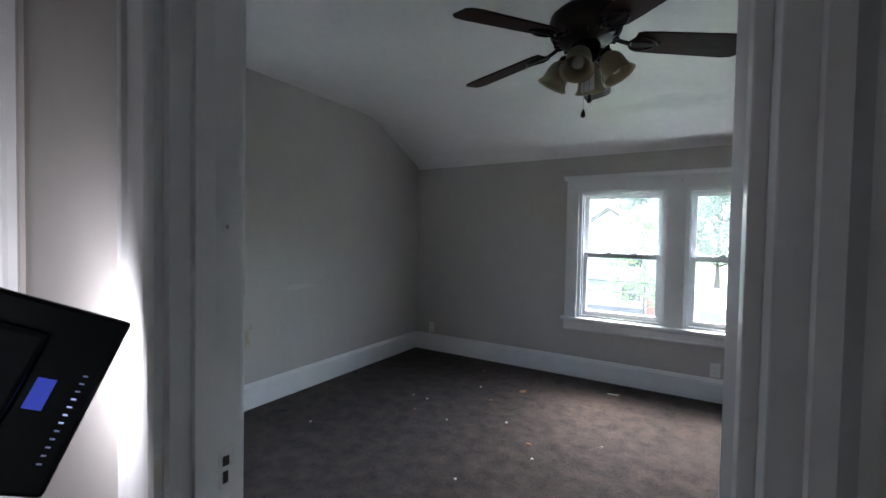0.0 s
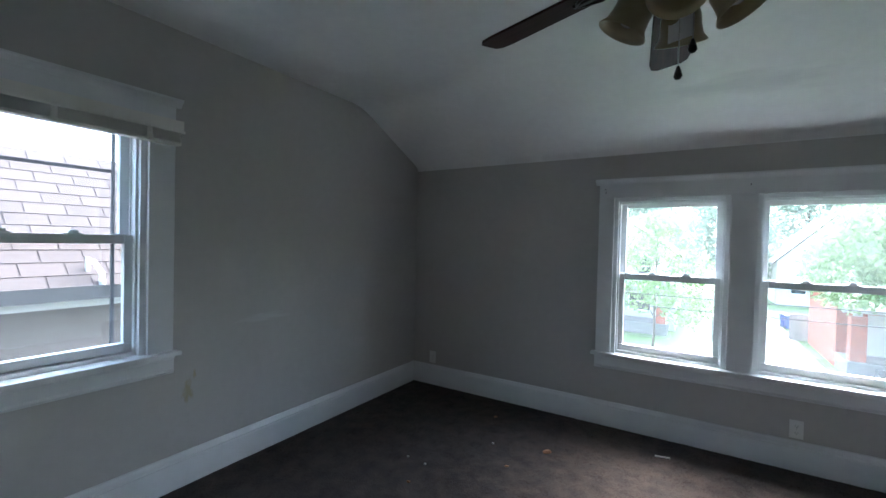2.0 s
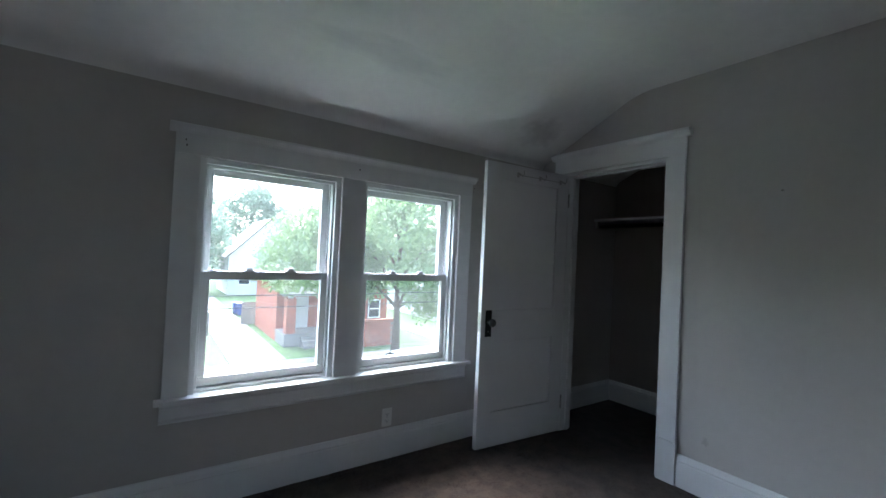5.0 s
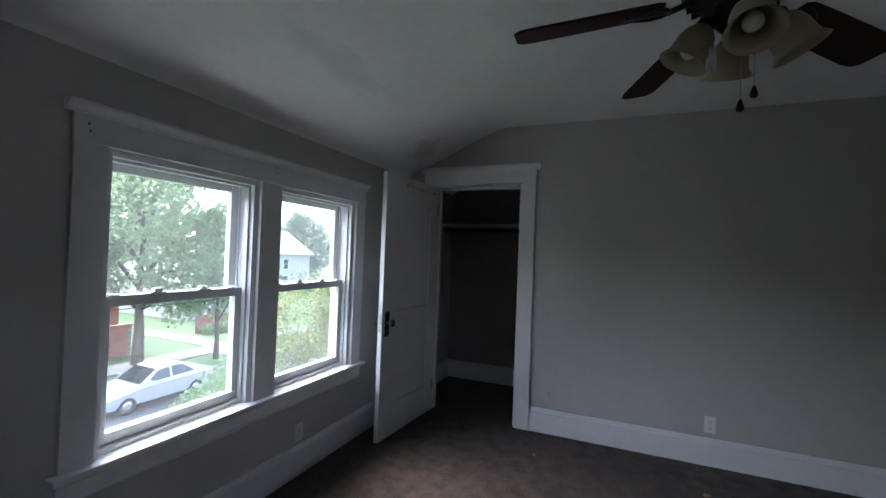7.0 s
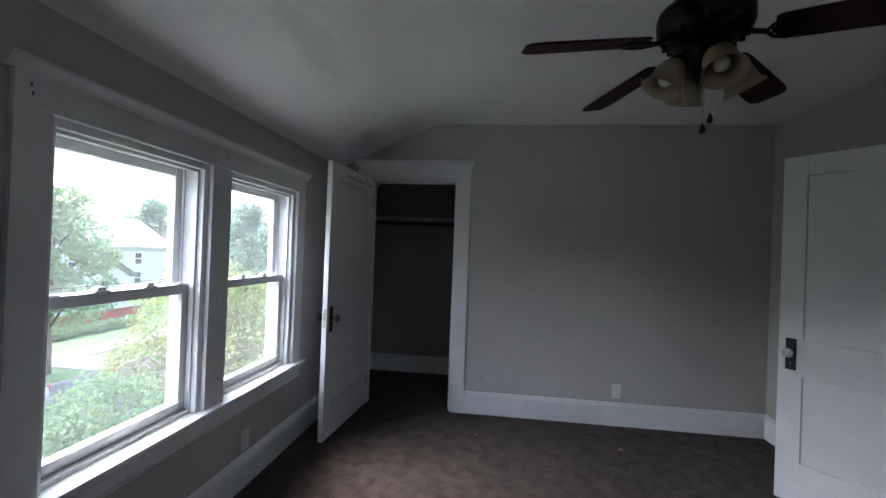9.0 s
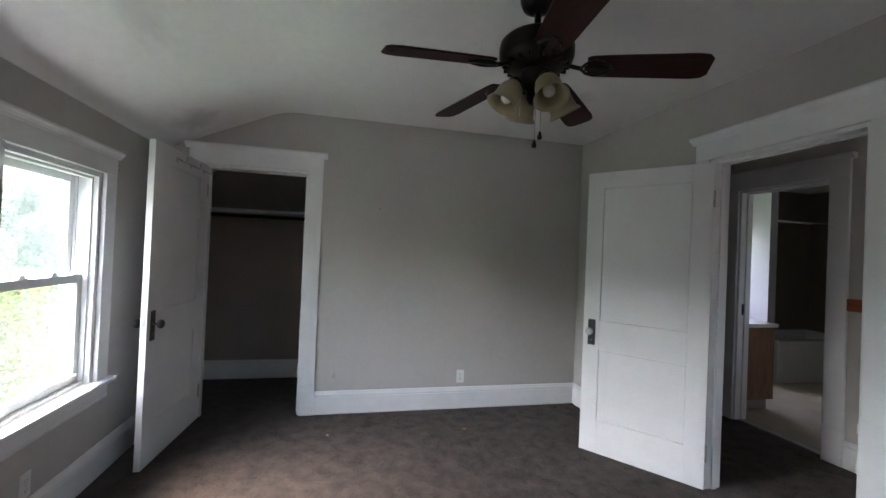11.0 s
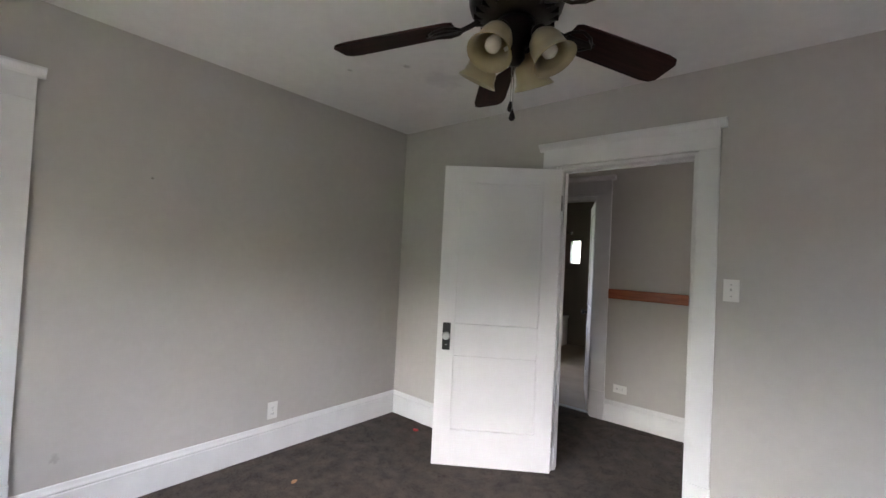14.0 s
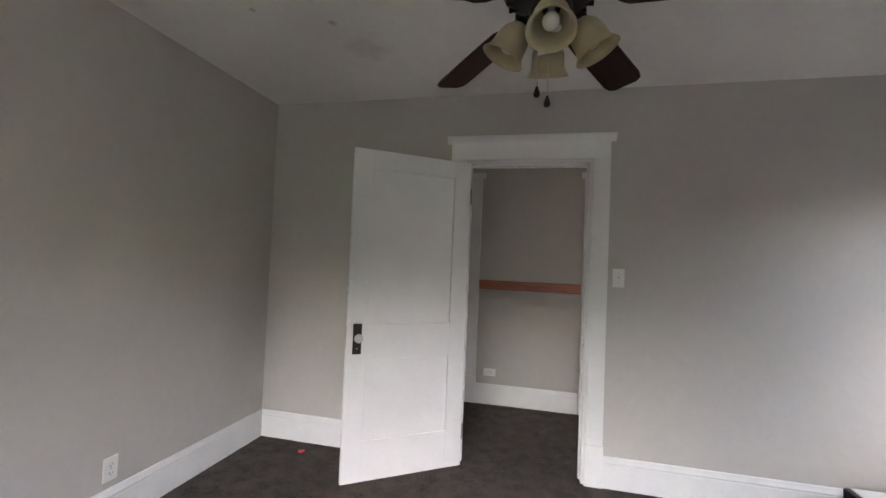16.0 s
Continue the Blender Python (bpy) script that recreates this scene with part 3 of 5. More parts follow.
# ---- windows ----
def window(name, m, w, z0, z1, rail, label, depth=0.150):
    """Double-hung window in an opening w wide from z0 to z1 with its meeting rail at height rail; local y runs outwards."""
    t = thing(name, m, label, "window", kind="structure")
    fr = 0.028
    part("window_frame", boxes((0, 0.005, z0, fr, depth, z1), (w - fr, 0.005, z0, w, depth, z1), (fr, 0.005, z1 - fr, w - fr, depth, z1), (fr, 0.03, z0, w - fr, depth, z0 + 0.02),
         (fr, 0.03, z0 + 0.02, fr + 0.012, 0.055, z1 - fr), (w - fr - 0.012, 0.03, z0 + 0.02, w - fr, 0.055, z1 - fr), (fr, 0.03, z1 - fr - 0.014, w - fr, 0.055, z1 - fr),
         (fr, 0.100, z0 + 0.02, fr + 0.008, 0.112, z1 - fr), (w - fr - 0.008, 0.100, z0 + 0.02, w - fr, 0.112, z1 - fr), bevel=0.002), M_VINYL, t)
    s = 0.044
    a, b = fr + 0.002, w - fr - 0.002
    lo = part("lower_sash", boxes((a, 0.058, z0 + 0.022, a + s, 0.092, rail + 0.022), (b - s, 0.058, z0 + 0.022, b, 0.092, rail + 0.022), (a + s, 0.058, z0 + 0.022, b - s, 0.092, z0 + 0.068),
              (a + s, 0.058, rail - 0.022, b - s, 0.092, rail + 0.022), (a + s * 0.3, 0.050, z0 + 0.060, b - s * 0.3, 0.058, z0 + 0.068), bevel=0.003), M_VINYL, t)
    part("pane", boxes((a + s - 0.004, 0.073, z0 + 0.064, b - s + 0.004, 0.077, rail - 0.018)), M_GLASS, lo).visible_shadow = False
    up = part("upper_sash", boxes((a, 0.114, rail - 0.020, a + s, 0.148, z1 - fr - 0.002), (b - s, 0.114, rail - 0.020, b, 0.148, z1 - fr - 0.002), (a + s, 0.114, z1 - fr - 0.040, b - s, 0.148, z1 - fr - 0.002),
              (a + s, 0.114, rail - 0.020, b - s, 0.148, rail + 0.018), bevel=0.003), M_VINYL, t)
    part("pane", boxes((a + s - 0.004, 0.129, rail + 0.014, b - s + 0.004, 0.133, z1 - fr - 0.036)), M_GLASS, up).visible_shadow = False
    for k in (0.36, 0.66):
        x = w * k
        bm = boxes((x - 0.032, 0.060, rail + 0.022, x + 0.032, 0.090, rail + 0.028), (x - 0.018, 0.064, rail + 0.028, x + 0.018, 0.088, rail + 0.040), bevel=0.002)
        lathe(bm, [(0.0, 0.044), (0.010, 0.043), (0.011, 0.036), (0.011, 0.030)], 12, Matrix.Translation((x, 0.076, rail)))
        part("sash_lock", bm, M_VINYL, t)
    for k in (0.12, 0.88):
        part("tilt_latch", boxes((w * k - 0.022, 0.060, rail + 0.022, w * k + 0.022, 0.085, rail + 0.027), bevel=0.002), M_VINYL, t)
    return t


def window_casing(m, spans, z0, z1, label, board=0.122):
    """Boards, crown, stool and apron round one or two openings (x from, to)."""
    t = thing("trim_window_casing", m, label, "window casing", kind="structure")
    a, b = spans[0][0], spans[-1][1]
    part("side_board", boxes((a - board, -0.02, z0 + 0.022, a, 0, z1), bevel=0.003), M_TRIM, t)
    part("side_board", boxes((b, -0.02, z0 + 0.022, b + board, 0, z1), bevel=0.003), M_TRIM, t)
    for s0, s1 in zip(spans, spans[1:]):
        part("mullion_board", boxes((s0[1], -0.02, z0 + 0.022, s1[0], 0, z1), bevel=0.003), M_TRIM, t)
    part("head_board", boxes((a - board, -0.021, z1, b + board, 0, z1 + 0.105), bevel=0.003), M_TRIM, t)
    bm = bmesh.new()
    prism(bm, [(0, z1 + 0.1), (-0.024, z1 + 0.1), (-0.027, z1 + 0.110), (-0.036, z1 + 0.122), (-0.046, z1 + 0.128), (-0.048, z1 + 0.134), (-0.048, z1 + 0.140), (0, z1 + 0.140)], 0, a - board - 0.026, b + board + 0.026)
    part("crown", bm, M_TRIM, t)
    st = [(a - board - 0.028, -0.055, z0, b + board + 0.028, 0.0, z0 + 0.022)] + [(s[0], 0.0, z0, s[1], 0.045, z0 + 0.022) for s in spans]
    part("stool", boxes(*st, bevel=0.004), M_TRIM, t)
    bm = bmesh.new()
    prism(bm, [(0, z0), (-0.030, z0), (-0.030, z0 - 0.012), (-0.020, z0 - 0.024), (-0.018, z0 - 0.075), (-0.024, z0 - 0.085), (-0.016, z0 - 0.098), (0, z0 - 0.1)], 0, a - board - 0.004, b + board + 0.004)
    part("apron", bm, M_TRIM, t)
    return t


window("window_1", pose(W1, YF, 0), WW, WZ0 + 0.02, WZ1, 1.145, "white vinyl double-hung window facing the street")
window("window_2", pose(W2, YF, 0), WW, WZ0 + 0.02, WZ1, 1.145, "white vinyl double-hung window facing the street")
window_casing(pose(0, YF, 0), [(W1, W1 + WW), (W2, W2 + WW)], WZ0, WZ1, "white painted casing round the paired windows", 0.108)
window("window_3", pose(XL, 0.763, 0, 0, 0, 90), 0.792, 0.760, 1.945, 1.347, "white vinyl double-hung side window below a raised blind")
window_casing(pose(XL, 0, 0, 0, 0, 90), [(0.763, 1.555)], 0.738, 1.945, "white painted casing of the side window")

storm = thing("storm_window", pose(XL, 0.763, 0, 0, 0, 90), "narrow dark metal storm window frame outside the sash", "storm window")
part("frame", boxes((0.075, 0.165, 0.79, 0.090, 0.180, 1.9), (0.702, 0.165, 0.79, 0.717, 0.180, 1.9), (0.09, 0.165, 1.682, 0.702, 0.180, 1.698), (0.03, 0.167, 0.775, 0.762, 0.178, 0.79), bevel=0.002), M_GUTTER, storm)

# raised mini blind on the side window
blind = thing("window_blind", pose(XL, 0.66, 1.835, 0, 0, 90), "cream mini blind fully raised below the window head", "blind")
part("headrail", boxes((0.0, -0.078, 0.078, 1.03, -0.023, 0.130), (-0.004, -0.084, 0.066, 1.034, -0.023, 0.080), bevel=0.003), M_BLIND, blind)
rng = random.Random(5)
for k in range(9):
    z = 0.022 + k * 0.0048
    d = rng.uniform(-0.002, 0.002)
    part("slat", boxes((0.012 + d, -0.073 + d, z, 1.018 + d, -0.027 + d, z + 0.0016)), M_BLIND, blind)
part("bottom_rail", boxes((0.010, -0.074, 0.004, 1.020, -0.026, 0.019), bevel=0.003), M_BLIND, blind)
for x in (0.16, 0.515, 0.87):
    part("ladder_tape", boxes((x - 0.012, -0.078, 0.003, x + 0.012, -0.0755, 0.09)), M_BLIND, blind)
part("wand", tube(bmesh.new(), [(0.17, -0.082, 0.09), (0.172, -0.085, -0.2), (0.168, -0.083, -0.55)], 0.004), M_CRYSTAL, blind, "clear plastic tilt wand")


# ---- doors ----
def door_leaf(name, m, w, h, label, front_knob, back_knob, hinge_side_x=0.0):
    """Two-panel leaf; local x from the hinge, local y its thickness, the front at y = 0."""
    t = thing(name, m, label, "door")
    th = 0.036
    s = 0.115
    frame_ = boxes((0, 0, 0, s, th, h), (w - s, 0, 0, w, th, h), (s, 0, h - s, w - s, th, h), (s, 0, 0, w - s, th, 0.235), (s, 0, 0.722, w - s, th, 0.932), bevel=0.002)
    part("door_frame", frame_, M_DOOR, t)
    for a, b in ((0.235, 0.722), (0.932, h - s)):
        bm = boxes((s - 0.002, 0.014, a - 0.002, w - s + 0.002, th - 0.014, b + 0.002), (s + 0.004, 0.009, a + 0.004, w - s - 0.004, th - 0.009, b - 0.004), bevel=0.001)
        part("door_panel", bm, M_DOOR, t)
    kx, kz = w - 0.062, 0.855
    for side, y, kind in ((-1, 0.0, front_knob), (1, th, back_knob)):
        pl = part("knob_plate", boxes((kx - 0.026, y - 0.004 if side < 0 else y, 0.755, kx + 0.026, y if side < 0 else y + 0.004, 0.935), bevel=0.0015), M_BLACK, t, "black metal knob plate")
        turn = Matrix.Translation((kx, y, kz)) @ (pose(0, 0, 0, 90, 0, 0) if side < 0 else pose(0, 0, 0, -90, 0, 0))
        part("knob_neck", lathe(bmesh.new(), [(0.0, 0.0), (0.013, 0.0), (0.013, 0.008), (0.008, 0.014), (0.008, 0.03), (0.0, 0.03)], 16, turn), M_BLACK if kind == "black" else M_STEEL, t)
        prof = [(0.0, 0.028), (0.012, 0.028), (0.022, 0.034), (0.0275, 0.044), (0.026, 0.054), (0.018, 0.062), (0.0, 0.065)]
        bm = lathe(bmesh.new(), prof, 12 if kind == "glass" else 20, turn)
        if kind == "glass":
            for f in bm.faces:
                f.smooth = False
        part("knob", bm, M_CRYSTAL if kind == "glass" else M_BLACK, t, "faceted glass knob" if kind == "glass" else "round black knob")
        part("keyhole", lathe(bmesh.new(), [(0.0, 0.0052), (0.004, 0.0052), (0.004, 0.0)], 10, Matrix.Translation((kx, y, 0.79)) @ (pose(0, 0, 0, 90) if side < 0 else pose(0, 0, 0, -90))), M_STEEL, t)
    part("latch_plate", boxes((w - 0.001, 0.007, 0.79, w + 0.002, th - 0.007, 0.92)), M_STEEL, t)
    part("latch_bolt", boxes((w, 0.012, 0.846, w + 0.010, th - 0.012, 0.864), bevel=0.002), M_STEEL, t)
    for z in (0.22, 1.76):
        bm = lathe(bmesh.new(), [(0.0, -0.05), (0.006, -0.05), (0.006, 0.05), (0.0, 0.05)], 10, Matrix.Translation((-0.004, -0.003, z)))
        bx(bm, -0.0025, 0.002, z - 0.045, 0.0, 0.03, z + 0.045)
        part("hinge", bm, M_STEEL, t, "paint-spotted butt hinge")
    return t


ang_e = math.degrees(math.atan2(0.875 - 0.412, 0.638 - 0.008))
# the entry leaf's visible face looks to the room's middle
entry_door = door_leaf("door_1", pose(0.008, 0.412, 0.006, 0, 0, ang_e) @ Matrix.Diagonal((1, -1, 1, 1)), 0.775, 1.985, "white painted two-panel door with glass knob, standing open", "glass", "glass")
ang_c = math.degrees(math.atan2(3.688 - 3.632, 0.706 - 1.487))
closet_door = door_leaf("door_2", pose(1.487, 3.632, 0.012, 0, 0, ang_c) @ Matrix.Diagonal((1, -1, 1, 1)), 0.782, 1.955, "white painted two-panel closet door with black knob, standing open", "black", "black")

# ---- outdoors ----
G = -4.8
setting("ground", box(-300, -250, G - 0.4, 300, 400, G), M_GRASS, "lawn and open ground reaching the horizon", "ground")
setting("road", box(-120, 13.0, G - 0.3, 120, 20.2, G + 0.01), M_ASPHALT, "grey asphalt street in front of the house", "road")
for y0, y1 in ((12.85, 13.0), (20.2, 20.35)):
    setting("trim_kerb", box(-120, y0, G - 0.3, 120, y1, G + 0.14, 0.02), M_CONCRETE, "pale concrete kerb along the street", "kerb")


def slab_row(name, x0, y0, dx, dy, n, along, label):
    t = thing(name, pose(x0, y0, G), label, "pavement", kind="structure")
    me = None
    for k in range(n):
        if me is None:
            ob = part("slab", boxes((0.01, 0.01, -0.2, dx - 0.01, dy - 0.01, 0.06), bevel=0.01), M_CONCRETE, t)
            me = ob.data
        else:
            ob = new("slab", me)
            ob.parent = t
        ob.matrix_basis = Matrix.Translation((k * dx if along == 0 else 0, k * dy if along == 1 else 0, 0))


slab_row("pavement_far", -20, 23.4, 1.6, 1.7, 44, 0, "pale concrete pavement slabs across the street")
slab_row("pavement_near", -10, 9.6, 1.6, 1.5, 18, 0, "pale concrete pavement slabs before the house")
setting("road_driveway", boxes((2.5, 20.3, G - 0.2, 5.1, 23.35, G + 0.05), (2.5, 25.2, G - 0.2, 5.3, 58, G + 0.05)), M_CONCRETE, "pale concrete driveway running back beside a house", "driveway")
setting("road_walkway", boxes((15.2, 20.4, G - 0.2, 17.2, 23.35, G + 0.045), (16.0, 25.2, G - 0.2, 17.4, 33, G + 0.045), (11.2, 20.4, G - 0.2, 12.8, 23.35, G + 0.045)), M_CONCRETE, "pale concrete walks crossing the lawn", "walkway")


# trees
def crown_mesh(name, seed, blobs, per, leaf, material):
    """Many small leaves gathered in uneven clumps; blobs are (x, y, z, radius)."""
    rng = np.random.default_rng(seed)
    quads = []
    for (cx, cy, cz, r) in blobs:
        d = rng.normal(size=(per, 3))
        d /= np.linalg.norm(d, axis=1)[:, None]
        rad = r * rng.uniform(0.45, 1.0, per) ** 0.5 * (1 + 0.25 * np.sin(d[:, 0] * 5 + seed) * np.cos(d[:, 1] * 4 + d[:, 2] * 3))
        c = np.array([cx, cy, cz]) + d * rad[:, None] * np.array([1, 1, 0.85])
        u = rng.normal(size=(per, 3))
        u /= np.linalg.norm(u, axis=1)[:, None]
        v = np.cross(u, rng.normal(size=(per, 3)))
        v /= np.linalg.norm(v, axis=1)[:, None]
        s = leaf * rng.uniform(0.6, 1.3, per)[:, None]
        quads.append(np.stack([c - u * s, c + v * s * 0.55, c + u * s, c - v * s * 0.55], axis=1))
    q = np.concatenate(quads).reshape(-1, 3)
    n = len(q) // 4
    me = bpy.data.meshes.new(name)
    me.from_pydata(q.tolist(), [], np.arange(4 * n).reshape(-1, 4).tolist())
    me.materials.append(material)
    return me


def tree(x, y, h, r, seed, material, label, per=420, leaf=0.2, trunk=0.22, base=0.35, group="trees along the street"):
    """Trunk with limbs and a crown of leaf clumps; base is the share of bare trunk."""
    t = thing("tree", pose(x, y, G), label, "tree", group)
    rng = random.Random(seed)
    bm = bmesh.new()
    tube(bm, [(0, 0, -0.1), (0.05, 0.03, h * base * 0.5), (0.0, 0.08, h * base), (0.1, 0.0, h * 0.8)], trunk, 10, trunk * 0.25)
    blobs = []
    for k in range(11):
        a = k * 2.4 + rng.uniform(-0.4, 0.4)
        up = base + (0.95 - base) * (k + 0.5) / 11
        reach = r * (0.62 if k < 8 else 0.3) * math.sin(math.pi * min(1, 0.25 + 0.72 * (up - base) / (1 - base))) ** 0.6
        end = Vector((math.cos(a) * reach, math.sin(a) * reach, h * up))
        tube(bm, [(0.03, 0.03, h * max(base * 0.8, up - 0.22)), end * 0.55 + Vector((0, 0, h * up * 0.40)), end], trunk * 0.38, 6, trunk * 0.08)
        blobs.append((end.x, end.y, end.z, r * rng.uniform(0.34, 0.52)))
    part("trunk", bm, M_BARK, t)
    ob = new("crown", crown_mesh("crown", seed, blobs, per, leaf, material))
    ob.parent = t
    return t


tree(11.6, 24.4, 10.5, 4.4, 1, M_LEAF, "large leafy green street tree with a stout trunk", 1500, 0.135, 0.30, 0.33)
tree(14.4, 22.3, 8.5, 2.6, 2, M_LEAF, "slim leafy green street tree with a dark trunk", 900, 0.11, 0.16, 0.30)
tree(-2.7, 29.0, 8.2, 3.0, 3, M_LEAF_PALE, "airy pale green tree before a porch", 420, 0.13, 0.09, 0.28)
tree(7.3, 26.2, 8.3, 4.2, 4, M_LEAF, "leafy green tree in front of the brick house", 1300, 0.125, 0.13, 0.50)
tree(7.35, 9.3, 5.3, 2.5, 5, M_LEAF_GOLD, "small golden-green leafy tree near the street", 3400, 0.045, 0.10, 0.10)
tree(3.0, 8.0, 4.0, 1.6, 6, M_LEAF_BUSH, "low bushy green shrub in front of the house", 4200, 0.036, 0.08, 0.08)
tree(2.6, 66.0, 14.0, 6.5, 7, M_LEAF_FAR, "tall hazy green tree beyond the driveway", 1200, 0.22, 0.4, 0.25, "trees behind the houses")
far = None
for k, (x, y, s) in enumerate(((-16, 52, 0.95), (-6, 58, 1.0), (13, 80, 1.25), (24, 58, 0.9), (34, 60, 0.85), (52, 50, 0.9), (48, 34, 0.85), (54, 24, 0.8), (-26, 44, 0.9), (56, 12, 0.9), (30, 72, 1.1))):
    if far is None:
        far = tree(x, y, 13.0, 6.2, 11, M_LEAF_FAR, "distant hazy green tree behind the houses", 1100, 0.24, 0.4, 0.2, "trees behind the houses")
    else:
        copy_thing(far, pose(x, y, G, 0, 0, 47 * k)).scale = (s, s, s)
hedge_blobs = [(0.55 * i, 0.2 * math.sin(i * 1.7), 0.35, 0.42) for i in range(14)]
hedge = tagged(new("flower_bed", crown_mesh("flower_bed", 21, hedge_blobs, 260, 0.10, M_LEAF)), "low leafy bed along the brick wall", "plants", kind="stuff")
hedge.matrix_basis = pose(18.5, 28.4, G)


# houses across the street
def house(x, y, w, d, h, ridge, wall_mat, label, axis=0, front=(), porch=None):
    """Gabled house: w along x, d along y, walls h high, ridge height above ground; axis 0: gable faces the street."""
    t = thing("house", pose(x, y, G), label, "house", "houses across the street")
    bm = boxes((0, 0, -0.2, w, d, h))
    part("wall", bm, wall_mat, t)
    if axis == 0:
        g = bmesh.new()
        prism(g, [(0, h), (w, h), (w / 2, ridge - 0.12)], 1, 0.0, d)
        part("gable", g, M_SIDING, t)
        r = bmesh.new()
        for s in (0, 1):
            e = -0.4 if s == 0 else w + 0.4
            eh = h - 0.4 * (ridge - h) / (w / 2)
            prism(r, [(e, eh), (w / 2, ridge), (w / 2, ridge + 0.16), (e, eh + 0.16)], 1, -0.5, d + 0.5)
        part("roof", r, M_ROOF, t)
        f = bmesh.new()
        prism(f, [(-0.4, eh - 0.02), (w / 2, ridge - 0.02), (w / 2, ridge + 0.2), (-0.4, eh + 0.2)], 1, -0.56, -0.5)
        prism(f, [(w + 0.4, eh - 0.02), (w / 2, ridge - 0.02), (w / 2, ridge + 0.2), (w + 0.4, eh + 0.2)], 1, -0.56, -0.5)
        part("bargeboard", f, M_BARK, t, "dark brown bargeboard")
    else:
        g = bmesh.new()
        prism(g, [(-0.5, h - 0.2), (d / 2, ridge), (d + 0.5, h - 0.2), (d + 0.5, h), (d / 2, ridge + 0.18), (-0.5, h)], 0, -0.4, w + 0.4)
        part("roof", g, M_ROOF, t)
    for (wx, wz, ww, wh) in front:
        win = part("window", boxes((wx, -0.06, wz, wx + 0.08, 0.02, wz + wh), (wx + ww - 0.08, -0.06, wz, wx + ww, 0.02, wz + wh), (wx, -0.06, wz + wh - 0.08, wx + ww, 0.02, wz + wh),
                   (wx, -0.08, wz, wx + ww, 0.02, wz + 0.08), (wx, -0.05, wz + wh / 2 - 0.03, wx + ww, 0.02, wz + wh / 2 + 0.03)), M_VINYL, t)
        part("pane", boxes((wx + 0.06, -0.02, wz + 0.06, wx + ww - 0.06, 0.01, wz + wh - 0.06)), M_CARGLASS, win)
    if porch:
        x0, x1, dep, tall = porch
        part("porch_floor", boxes((x0, -dep, 0, x1, -0.01, 0.8)), M_CONCRETE, t)
        part("porch_steps", boxes(*[((x0 + x1) / 2 - 0.8, -dep - 0.3 * (k + 1), 0, (x0 + x1) / 2 + 0.8, -dep - 0.3 * k, 0.6 - 0.2 * k) for k in range(3)]), M_CONCRETE, t)
        for px in (x0 + 0.1, x1 - 0.7):
            part("porch_pillar", boxes((px, -dep + 0.1, 0.8, px + 0.6, -dep + 0.7, tall), bevel=0.02), M_BRICK, t, "red brick porch pillar")
            part("porch_post", boxes((px + 0.15, -dep + 0.25, tall, px + 0.45, -dep + 0.55, 3.2), bevel=0.02), M_SIDING, t)
        r = bmesh.new()
        prism(r, [(-dep - 0.3, 3.2), (0.0, 3.9), (0.0, 4.05), (-dep - 0.3, 3.35)], 0, x0 - 0.3, x1 + 0.3)
        part("porch_roof", r, M_ROOF, t)
        part("front_door", boxes((x0 + 1.2, -0.05, 0.8, x0 + 2.1, -0.005, 2.9), bevel=0.01), M_SIDING, t)
    return t


house(-10.2, 35.5, 8.4, 10, 5.6, 8.6, M_SIDING, "pale sided house with a brick-pillared front porch", 0, ((1.0, 3.9, 1.2, 1.5), (5.6, 3.9, 1.2, 1.5), (5.2, 1.3, 1.6, 1.4)), (0.6, 8.0, 2.4, 1.9))
house(5.9, 30.5, 8.2, 6.5, 3.6, 4.8, M_BRICK, "red brick house with low roof beside the driveway", 1, ((4.4, 1.2, 1.6, 1.4), (6.6, 1.2, 1.0, 1.4)), (0.0, 3.6, 2.2, 3.0))
house(7.0, 60.0, 9.6, 10, 5.0, 9.9, M_SIDING, "pale gabled house far behind the driveway", 0, ((1.2, 1.3, 1.4, 1.5), (6.4, 1.3, 1.4, 1.5), (4.0, 5.8, 1.2, 1.2)))
house(21.0, 34.0, 9.5, 10, 3.2, 6.1, M_SIDING, "white house with a dark-edged gable roof", 0, ((1.2, 1.3, 1.4, 1.5), (6.4, 1.3, 1.4, 1.5), (4.2, 3.9, 1.1, 0.9)))
house(35.0, 45.0, 13, 10, 5.4, 8.6, M_SIDING, "large white sided house farther down the street", 1, ((1.5, 3.2, 1.1, 1.5), (4.5, 3.2, 1.1, 1.5), (7.6, 3.2, 1.1, 1.5), (1.5, 0.9, 1.1, 1.5), (7.6, 0.9, 1.1, 1.5)))
house(46.0, 16.0, 11, 11, 5.4, 8.8, M_SIDING, "pale house at the end of the street", 1, ((1.5, 3.2, 1.1, 1.5), (7.6, 3.2, 1.1, 1.5)))

# brick garden wall on the far lawn
gw = thing("garden_wall", pose(18.2, 29.0, G), "low red brick garden wall behind the flower bed", "wall")
bm_brick = None
part("mortar", boxes((0.02, 0.02, -0.1, 8.38, 0.18, 1.19)), M_CONCRETE, gw)
for c in range(8):
    for k in range(21):
        x0 = k * 0.4 + (0.2 if c % 2 else 0)
        if x0 + 0.385 > 8.45:
            continue
        if bm_brick is None:
            ob = part("brick", boxes((0, 0, 0, 0.385, 0.2, 0.135), bevel=0.006), M_BRICK, gw)
            bm_brick = ob.data
        else:
            ob = new("brick", bm_brick)
            ob.parent = gw
        ob.matrix_basis = Matrix.Translation((x0, 0, 0.0 + c * 0.15))
part("coping", boxes((-0.05, -0.04, 1.2, 8.5, 0.24, 1.3), bevel=0.01), M_CONCRETE, gw)

